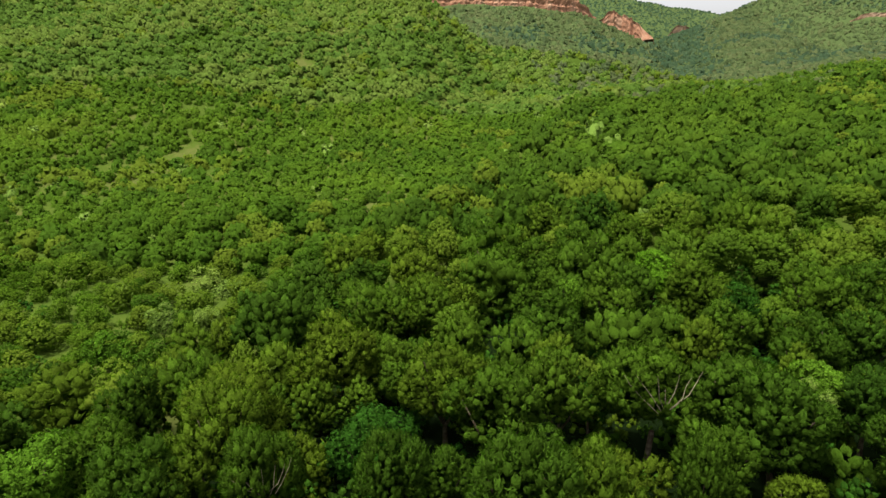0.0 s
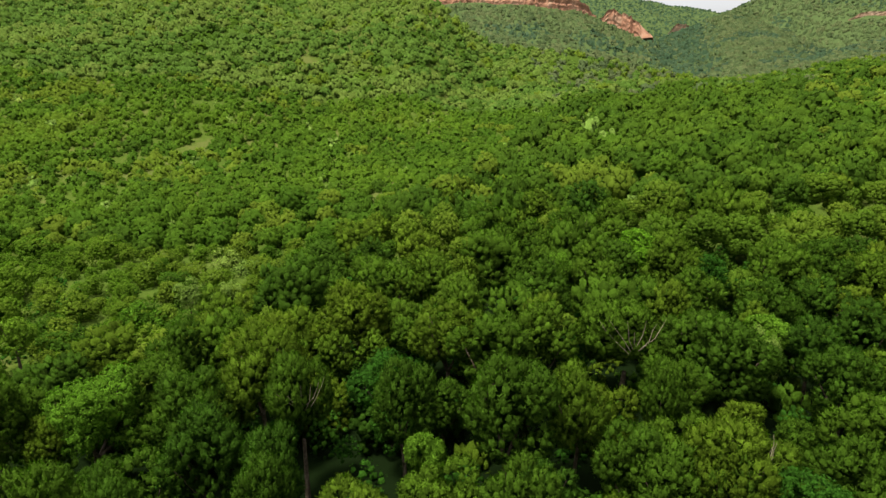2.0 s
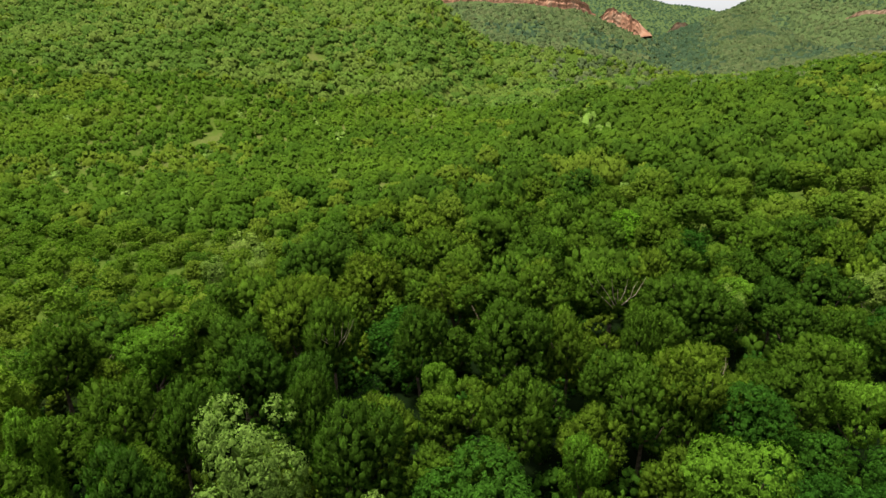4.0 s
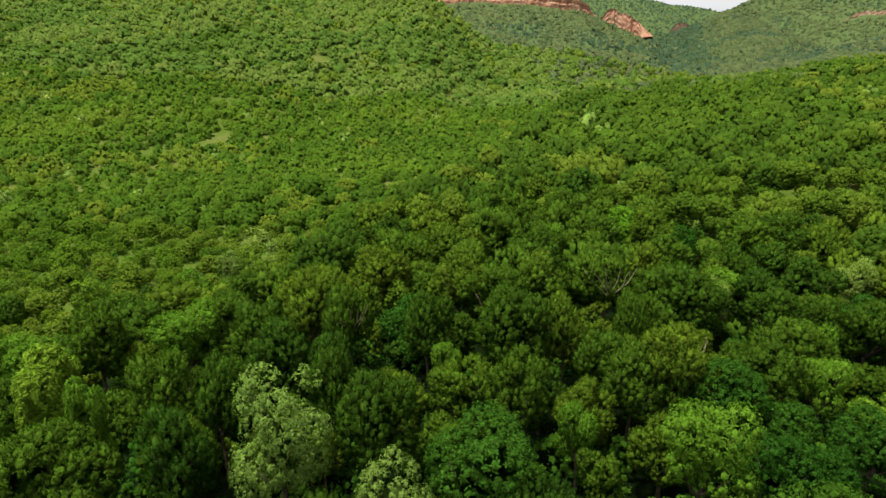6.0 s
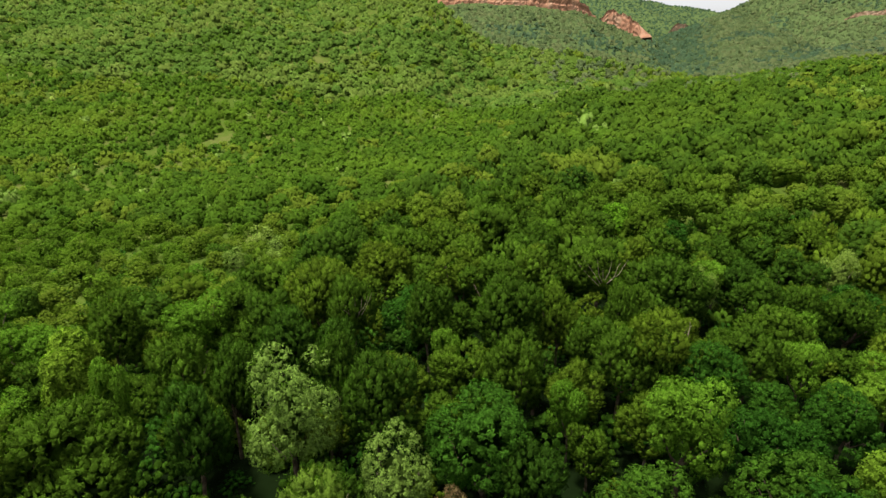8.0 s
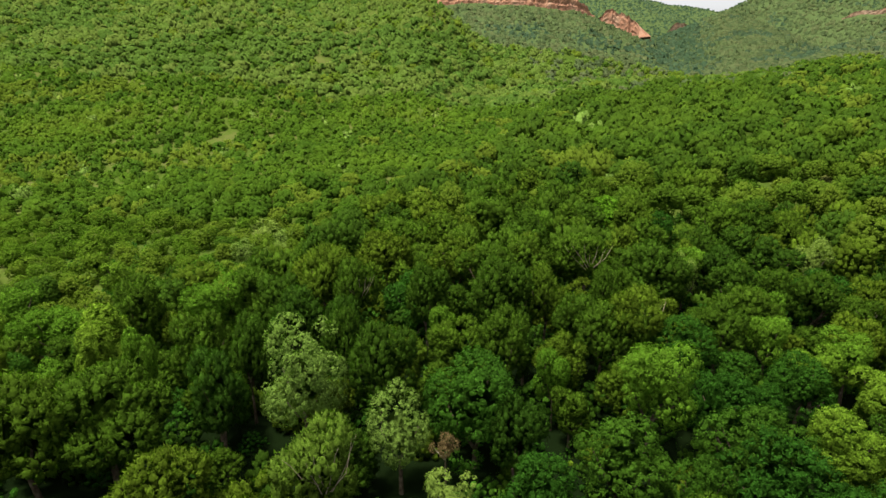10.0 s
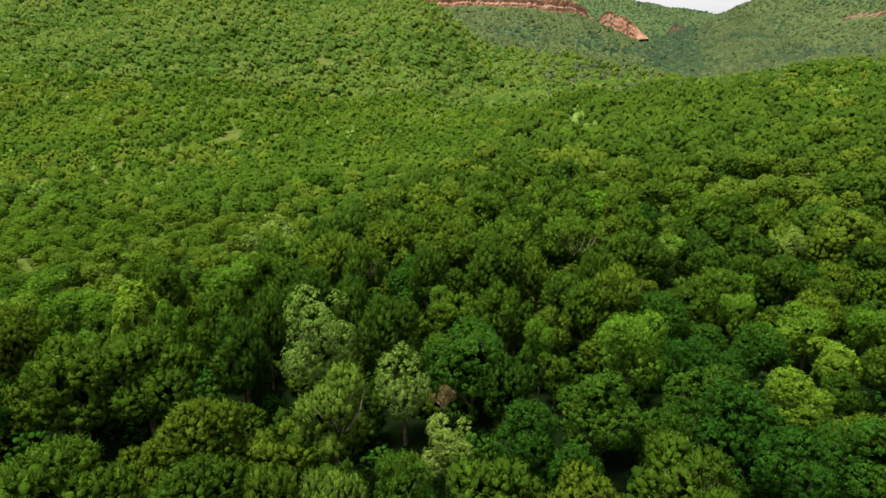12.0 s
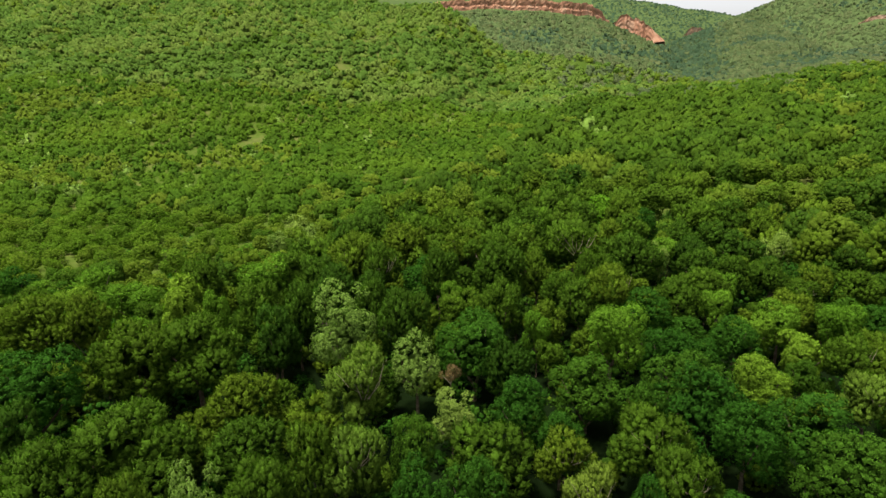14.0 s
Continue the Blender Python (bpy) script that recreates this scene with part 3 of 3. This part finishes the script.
stand("dome", 5.9, 38.7, 4.4, 20.8)
stand("dome", 12.3, 39.7, 3.2, 19.1)
stand("dome", 21.6, 42.6, 2.2, 17.9)
stand("dome", -4.4, 43.1, 3.2, 18.6)
stand("olive", -26.2, 44.0, 4.2, 16.9)
stand("branch", -14.3, 41.2, 3.4, 19.0)
stand("olive", -49.0, 45.3, 4.2, 16.3)
stand("dome", 54.1, 45.3, 3.6, 16.0)
stand("light", -36.4, 43.2, 4.8, 17.4)
stand("olive", -30.8, 46.5, 5.2, 16.7)
stand("dome", 48.3, 46.6, 3.1, 16.2)
stand("dome", 43.3, 48.3, 3.8, 16.9)
stand("dome", 32.8, 52.0, 5.4, 18.6)
stand("dome", 5.0, 53.4, 4.5, 19.0)
stand("dome", 11.8, 56.2, 4.0, 19.0)
stand("dome", 44.6, 56.7, 3.8, 17.0)
stand("olive", -21.9, 58.3, 5.7, 17.4)
stand("feather", 41.3, 59.6, 2.9, 16.8)
stand("olive", -35.0, 60.2, 4.1, 16.0)
stand("dome", 0.1, 60.3, 5.3, 18.6)
stand("olive", -27.5, 61.6, 3.2, 16.0)
stand("dome", 58.0, 65.6, 4.4, 15.8)
stand("branch", 20.9, 54.8, 5.6, 20.0)
stand("pale", 66.7, 68.1, 3.4, 15.9)
stand("dome", -13.8, 70.7, 6.0, 17.2)
stand("dome", 47.5, 71.7, 5.3, 17.4)
stand("dome", 56.1, 73.9, 4.1, 16.4)
stand("dome", 14.7, 74.1, 4.4, 18.6)
stand("dome", 37.8, 74.3, 4.2, 17.8)
stand("olive", -57.0, 76.8, 3.2, 8.5)
stand("light", -71.8, 80.0, 3.5, 8.4)
stand("fresh", 43.3, 82.7, 3.1, 17.9)
stand("olive", 70.7, 85.4, 5.3, 17.8)
stand("olive", 56.5, 86.0, 5.0, 19.5)
stand("dome", 25.6, 86.0, 4.5, 18.2)
stand("light", 19.0, 86.2, 2.4, 17.5)
stand("dome", 65.0, 88.0, 5.2, 19.2)
stand("dome", 40.8, 91.8, 6.0, 18.9)
stand("olive", -12.5, 92.2, 7.8, 15.9)
stand("olive", -3.8, 92.8, 5.7, 16.8)
stand("light", -58.5, 95.1, 4.5, 6.0)
stand("lime", 36.3, 99.8, 4.6, 17.2)
stand("pale", -45.4, 103.8, 3.6, 7.0)
stand("pale", -53.4, 104.9, 3.0, 6.9)
stand("dome", -28.5, 105.5, 4.8, 9.4)
stand("dome", 26.0, 114.4, 6.2, 20.5)
stand("dome", 10.9, 115.2, 10.5, 21.3)
stand("olive", 79.1, 123.3, 6.0, 19.0)
stand("dome", 39.6, 127.3, 5.6, 19.4)
stand("dome", 53.7, 127.9, 5.7, 19.4)
stand("olive", 76.0, 143.0, 7.4, 19.3)
stand("olive", 24.3, 155.6, 5.7, 17.4)
stand("pale", 37.9, 55.2, 2.2, 16.6)
stand("dome", -19.9, 47.6, 4.6, 20.2)
stand("light", 44.3, 41.3, 2.9, 15.6)
stand("branch", 59.2, 42.6, 3.2, 12.4)

# ---- the trees that fill the near wood ----


def in_view(x, y, margin=9.0):
    return np.abs(x + 1.0) < 0.79 * (y + 61) + margin


def canopy(x, y):
    """Height of the near wood's trees."""
    return 12.3 - 6.0 * ease(-(x + 36 - 0.3 * (y - 60)), 0, 22) * ease(y, 55, 78) - 2.0 * ease(x, 20, 60) * ease(-y, -50, -10)


def packed(x0, x1, y0, y1, sizes, taken, rng, inside, close=0.8):
    """Crowns of falling size thrown at random, each kept where it leaves its neighbours room. sizes: rows of least and greatest radius and number of throws."""
    cells = {}
    for a, b, c in taken:
        cells.setdefault((int(a // 14), int(b // 14)), []).append((a, b, c))
    made = []
    for r0, r1, throws in sizes:
        X, Y, R = rng.uniform(x0, x1, throws), rng.uniform(y0, y1, throws), rng.uniform(r0, r1, throws)
        ok = inside(X, Y)
        for x, y, r in zip(X[ok], Y[ok], R[ok]):
            cx, cy = int(x // 14), int(y // 14)
            free = True
            for i in (cx - 1, cx, cx + 1):
                for j in (cy - 1, cy, cy + 1):
                    for a, b, c in cells.get((i, j), ()):
                        if (x - a) ** 2 + (y - b) ** 2 < (close * (r + c)) ** 2:
                            free = False
                            break
            if free:
                cells.setdefault((cx, cy), []).append((x, y, r))
                made.append((float(x), float(y), float(r)))
    return made


NEAR_EDGE = 60.0
rng = np.random.default_rng(7)
# dark gaps between the crowns, where no tree stands
GAPS = [(-7.0, 36.8, 3.2), (-3.6, 34.6, 2.4), (-39.5, 2.5, 5.0), (10.4, 13.6, 3.0), (38.0, 6.0, 2.6), (44.8, 35.4, 3.2), (-46.5, 41.0, 3.0), (-34.0, 58.5, 4.0), (10.0, 81.5, 5.0), (21.5, 63.5, 3.2), (-33.0, 84.0, 3.5), (52.0, 98.0, 4.0), (-18.7, -1.0, 2.8), (31.0, -3.0, 2.6)]
named = list(STOOD) + GAPS
fill = packed(-110, 110, -26, NEAR_EDGE, [(4.2, 5.2, 500), (3.2, 4.2, 1500), (2.2, 3.2, 3000)], named, rng, lambda x, y: in_view(x, y, 4.0), 0.8)
for x, y, r in fill:
    pick = rng.random()
    hi = rng.uniform(0.56, 0.95) * (0.55 + 0.45 * min(1.0, r / 3.6))
    open_side = (x < -36 + 0.3 * (y - 60) and y > 55) or (x < -48 and y > 25)
    if open_side:
        kind = "light" if pick < 0.35 else "olive" if pick < 0.8 else "fresh"
    elif x > 40:
        kind = "light" if pick < 0.14 else "olive" if pick < 0.7 else "fresh"
    elif x > 18 and y < 30:
        kind = "fresh" if pick < 0.66 else "olive" if pick < 0.88 else "light" if pick < 0.95 else "pale"
    else:
        kind = "dome" if pick < (0.55 if y < 25 else 0.45) else "olive" if pick < 0.88 else "fresh"
    stand(kind, x, y, r, float(ground_z(x, y) + canopy(x, y) * hi))

# ---- the woods beyond, too many to count ----


def woods(name, label, kinds, spots, build, seed, leaf=(), even=0.0):
    """One mesh of many trees: spots are rows of x, y, crown radius, height, kind index and tone; leaf: other foliage for the kinds; even: how far the canopy closes to one surface; build: level, tufts, leaves, loose leaves, leaf scale, or clumps, leaves, leaf scale."""
    rng = np.random.default_rng(seed)
    make = clumped if len(build) < 4 else crown
    library = {k: [make(k, 300 + 31 * i + 7 * seed, *build)[:3] for i in range(8)] for k in kinds}
    V, T, M, tone, slot = [], [], [], [], []
    count = 0
    heights = ground_z(np.array([p[0] for p in spots]), np.array([p[1] for p in spots]))
    for (x, y, r, h, k, tn), foot in zip(spots, heights):
        v, t, n = library[kinds[int(k)]][rng.integers(8)]
        a = rng.uniform(0, 6.28)
        c, sn = math.cos(a), math.sin(a)
        q = r / R0
        wide = rng.uniform(0.8, 1.25)
        z = foot + h
        w = np.empty_like(v)
        w[:, 0] = (v[:, 0] * c * wide - v[:, 1] * sn / wide) * q + x
        w[:, 1] = (v[:, 0] * sn * wide + v[:, 1] * c / wide) * q + y
        w[:, 2] = v[:, 2] * q * rng.uniform(0.85, 1.2) + z
        V.append(w); T.append(t + count)
        M.append(unit(n @ np.array([[c, sn, 0], [-sn, c, 0], [0, 0, 1]]) + np.array([0, 0, even])))
        tone.append(np.full(len(v), tn)); slot.append(np.full(len(t), int(k)))
        count += len(v)
    me = mesh_of(name, np.concatenate(V), np.concatenate(T), [LEAF[leaf[i] if leaf else k] for i, k in enumerate(kinds)], None, np.concatenate(tone), np.concatenate(slot), np.concatenate(M))
    return tagged(new(name, me), label, "trees", kind="stuff")


def on_hill(x, y):
    """Whether a spot lies on the open hillside, not in the darker wood of the valley."""
    return np.where(y < 330, x < -60 + 0.47 * (y - 55), x < 70 + 0.33 * (y - 330))


def in_sight(x, y):
    """Spots that are not too high up the slope."""
    return in_view(x, y, 6.0) & ((ground_z(x, y) - 44) / (y + 59) < 0.165)


def spots_of(y0, y1, wood, hill, seed, x0=-480, x1=600, bare=0.0, pale=2, grey=0.0):
    """Trees between y0 and y1: larger ones in the wood, smaller ones on the hillside. wood, hill: rows of least and
    greatest radius and number of throws. pale: index of the pale kind. grey: share of valley trees given the greyer,
    haze-coloured foliage.
    """
    rng = np.random.default_rng(seed)
    out = []
    found = packed(x0, x1, y0, y1, wood, ALL + GAPS, rng, lambda x, y: in_sight(x, y) & ~on_hill(x, y), 0.84 if y1 < 150 else 0.74)
    found += packed(x0, x1, y0, y1, hill, ALL + GAPS + found, rng, lambda x, y: in_sight(x, y) & on_hill(x, y), 0.80 if y1 < 210 else 0.68)
    for x, y, r in found:
        tn, pick = rng.random(), rng.random()
        hillside = bool(on_hill(x, y))
        thin = 0.5 + 0.5 * wave(x, y, 60, 41)
        if hillside and thin > 0.86 and pick < bare:
            continue
        if hillside:
            h = r * (1.4 if y < 180 else 0.95) + rng.uniform(0.1, 1.5 if y < 180 else 0.9)
        else:
            h = r * 1.45 + rng.uniform(1.2, 5.6) * (1.3 if y < 150 else 0.8 if y < 335 else 0.5)
        ALL.append((x, y, r))
        dark = not hillside and y < 200 and rng.random() < (0.84 - 0.3 * (y - 50) / 120) * (0.55 if x > 45 else 1.0)
        tone = min(0.95, max(0.0, 0.34 * tn + 0.28 + 0.3 * wave(x, y, 110, 77) + 0.16 * wave(x, y, 38, 79)))
        kind = (3 if -8 < x < 66 and y < 138 else 2) if dark else 0 if hillside == (pick > 0.12) or (y > 335 and pick > 0.2 and x < 0.33 * y) else 1
        if rng.random() < (0.02 if hillside else 0.008) and not dark:
            kind = pale
        if rng.random() < grey * ease(x, 30, 130):
            kind = 2
        out.append((x, y, r, h, kind, tone))
    return out


ALL = list(STOOD)
woods("near_woods", "mixed green trees at the foot of the hillside", ["hill", "valley", "olive", "dome", "pale"], spots_of(NEAR_EDGE, 140, [(4.6, 6.2, 500), (3.4, 4.6, 2000), (2.2, 3.4, 3000)], [(3.4, 4.6, 150), (2.7, 3.4, 500), (1.8, 2.7, 3000)], 50, -160, 160, 0.12, 4), (1, 140, 5, 16, 0.9), 4)
woods("lower_woods", "mixed green trees on the lower hillside", ["hill", "valley", "olive", "dome", "pale"], spots_of(140, 200, [(4.8, 6.6, 1200), (3.6, 4.8, 3000), (2.4, 3.6, 3000)], [(3.8, 5.0, 500), (2.8, 3.8, 1500), (1.9, 2.8, 7000)], 51, -220, 220, 0.12, 4), (50, 130, 1.15), 1, even=0.2)
woods("hillside_woods", "yellow-green scrub trees covering the hillside", ["hill", "valley", "pale", "olive"], spots_of(200, 335, [(4.4, 5.8, 1500), (3.2, 4.4, 5000), (2.2, 3.2, 5000)], [(4.0, 5.4, 1300), (3.0, 4.0, 4500), (2.0, 3.0, 14000)], 52, -330, 330, 0.12), (18, 46, 1.4), 2, even=0.55)
# haze-coloured far foliage is mixed in towards the valley, more so further off
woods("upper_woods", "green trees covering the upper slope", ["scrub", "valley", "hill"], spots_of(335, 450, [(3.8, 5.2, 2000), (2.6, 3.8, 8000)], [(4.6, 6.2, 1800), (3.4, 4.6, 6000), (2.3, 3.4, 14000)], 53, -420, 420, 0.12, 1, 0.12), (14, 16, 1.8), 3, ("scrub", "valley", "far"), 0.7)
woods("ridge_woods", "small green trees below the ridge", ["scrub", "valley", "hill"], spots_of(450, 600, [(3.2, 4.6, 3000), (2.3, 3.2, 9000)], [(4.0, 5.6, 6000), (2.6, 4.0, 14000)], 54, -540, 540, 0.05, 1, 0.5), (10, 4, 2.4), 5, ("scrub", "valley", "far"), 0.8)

# low growth in the gaps of the near wood
rng = np.random.default_rng(71)
shrubs = []
for x, y, r in packed(-95, 95, -30, 118, [(2.2, 3.2, 7000), (1.5, 2.2, 6000), (0.9, 1.5, 20000)], [], rng, lambda x, y: in_view(x, y, 3.0), 0.78):
    gap = any(math.hypot(x - p, y - q) < s + 1 for p, q, s in GAPS)
    if r < 1.5 and not gap:
        continue
    if min((x - p) ** 2 + (y - q) ** 2 - ((0.3 if gap else 0.74) * s) ** 2 for p, q, s in ALL) > 0:
        low = (x < -36 + 0.3 * (y - 60) and y > 55) or gap
        shrubs.append((x, y, r, min(r, 1.6) * rng.uniform(0.9, 1.5) if low else rng.uniform(2.4, 5.0), int(rng.random() < 0.3), rng.random() * 0.9))
woods("undergrowth", "dark green shrubs in the gaps between the trees", ["fresh", "dome"], shrubs, (0, 60, 4, 0, 0.8, 0.3), 6)
# unseen trees added round the edges, closing off light from the near wood
edge = packed(-190, 190, -105, 130, [(4.2, 5.8, 6500), (2.8, 4.2, 12000), (2.0, 2.8, 9000)], ALL, rng, lambda x, y: ~in_view(x, y, 5.0) | (y < -26), 0.7)
edge = [(x, y, r, r * 1.4 + rng.uniform(3, 6), int(rng.random() < 0.5), rng.random() * 0.9) for x, y, r in edge]
close_by = [s for s in edge if math.hypot(s[0], s[1] + 45) < 62]
woods("surrounding_woods", "unseen dark green trees added around the view to block light", ["dome", "olive"], close_by, (0, 140, 6, 8, 0.85), 8)
woods("outer_woods", "unseen dark green trees added further out around the view", ["dome", "olive"], [s for s in edge if s not in close_by], (8, 6, 1.8), 10)

# woods on the mountains, where they rise above the nearer spur
rng = np.random.default_rng(61)


def above_spur(x, y):
    a = x / y
    return (a > -0.06) & (a < 0.82) & ((a > 0.28) | (ground_z(x, y) + 8 > 30 + 0.05 * y))


far_spots = []
for x, y, r in packed(-80, 1150, 600, 1480, [(5.5, 8.5, 14000), (3.4, 5.5, 60000)], [], rng, above_spur, 0.5):
    far_spots.append((x, y, r, r * 0.55 + rng.uniform(0, 0.8), 0, min(0.95, max(0.0, 0.6 * rng.random() + 0.2 + 0.2 * wave(x, y, 150, 91)))))
for x, y, r in packed(280, 1700, 1480, 2400, [(5, 9, 40000)], [], rng, lambda x, y: (x / y > 0.2) & (x / y < 0.66), 0.6):
    far_spots.append((x, y, r, r * 0.5, 0, 0.9 * rng.random()))


def clear_of(x, y, line):
    """How far a spot is from a line of points."""
    p = np.array(line, float)[:, :2]
    a, v = p[:-1], p[1:] - p[:-1]
    f = np.clip(((x - a[:, 0]) * v[:, 0] + (y - a[:, 1]) * v[:, 1]) / (v ** 2).sum(1), 0, 1)
    return float(np.hypot(x - a[:, 0] - f * v[:, 0], y - a[:, 1] - f * v[:, 1]).min())


# red cliffs, as points of x, y and face height
CLIFFS = {
    "cliff_long": [(-70, 1110, 8), (-50, 1111, 17), (20, 1112, 19), (103, 1112, 18), (207, 1132, 20), (250, 1160, 19), (274, 1174, 11)],
    "cliff_end": [(284, 1177, 10), (298, 1178, 22), (312, 1177, 29), (328, 1172, 30), (342, 1161, 32), (351, 1146, 30), (354, 1136, 16)],
    "cliff_far": [(620, 1770, 10), (640, 1762, 30), (662, 1755, 38), (684, 1752, 26), (700, 1752, 8)],
    "cliff_side": [(785, 1240, 4), (803, 1228, 8), (832, 1205, 8), (870, 1185, 7)],
}


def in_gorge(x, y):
    """How much of the wood takes the leaf colour darkened for shade and haze: in the gorge, the gully beside it and
    patches of the slopes.
    """
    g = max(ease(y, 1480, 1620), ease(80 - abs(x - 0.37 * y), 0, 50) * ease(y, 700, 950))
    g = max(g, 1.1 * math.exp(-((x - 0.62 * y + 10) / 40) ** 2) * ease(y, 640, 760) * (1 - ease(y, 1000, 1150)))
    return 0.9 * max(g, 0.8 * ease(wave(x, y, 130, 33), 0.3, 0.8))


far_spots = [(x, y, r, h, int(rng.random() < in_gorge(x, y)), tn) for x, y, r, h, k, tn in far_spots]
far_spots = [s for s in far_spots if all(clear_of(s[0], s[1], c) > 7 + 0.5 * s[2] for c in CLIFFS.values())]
# far and gorge foliage carry painted haze and shade
woods("mountain_woods", "woods on distant mountains, coloured for haze and for shade in the gorge", ["scrub", "hill"], far_spots, (2, 0, 3.0), 9, ("far", "gorge"), 0.9)


# ---- red cliffs ----
def cliff(points, name, seed, stone):
    """A broken rock face along points of x, y and face height: ledges, buttresses and clefts, with a back and a top."""
    rng = np.random.default_rng(seed)
    pts = np.array(points, float)
    seg = np.concatenate([[0], np.cumsum(np.hypot(*np.diff(pts[:, :2], axis=0).T))])
    n = int(seg[-1] / 3.0)
    s = np.linspace(0, seg[-1], n)
    x, y, h = (np.interp(s, seg, pts[:, i]) for i in range(3))
    z = ground_z(x, y) - 1.0
    tx, ty = np.gradient(x), np.gradient(y)
    ln = np.hypot(tx, ty)
    ox, oy = ty / ln, -tx / ln
    rows = 12
    block = rng.uniform(-1, 1, n + 1)[np.cumsum(rng.random(n) < 0.2)]
    fine = rng.uniform(-1, 1, n + 1)[np.cumsum(rng.random(n) < 0.5)]
    V = []
    for k in range(rows + 1):
        f = k / rows
        ledge = rng.uniform(0, 1.6) + 7 * (1 - f) ** 2
        off = ledge + 2.2 * block + 1.4 * fine + rng.uniform(-0.7, 0.7, n)
        hh = h * (1 + 0.11 * block + 0.07 * fine) * np.minimum(1, np.minimum(s, seg[-1] - s) / 18 + 0.25)
        V.append(np.stack([x + ox * off, y + oy * off, z - 22 + (hh + 22) * f], -1))
    V.append(np.stack([x - ox * 22, y - oy * 22, z + h * 0.35], -1))
    V.append(np.stack([x - ox * 24, y - oy * 24, z - 12], -1))
    V = np.concatenate(V)
    ids = np.arange(len(V)).reshape(-1, n)
    q = np.stack([ids[:-1, :-1], ids[:-1, 1:], ids[1:, 1:], ids[1:, :-1]], -1).reshape(-1, 4)
    ob = new(name, mesh_of(name, V, np.concatenate([q[:, [0, 1, 2]], q[:, [0, 2, 3]]]), [stone], np.zeros(len(q) * 2, bool)))
    return tagged(ob, "broken red sandstone cliff on the mountain", "cliff", kind="structure")


for i, (name, line) in enumerate(CLIFFS.items()):
    cliff(line, name, 3 + i, ROCK_HAZED if name in ("cliff_far", "cliff_side") else ROCK)
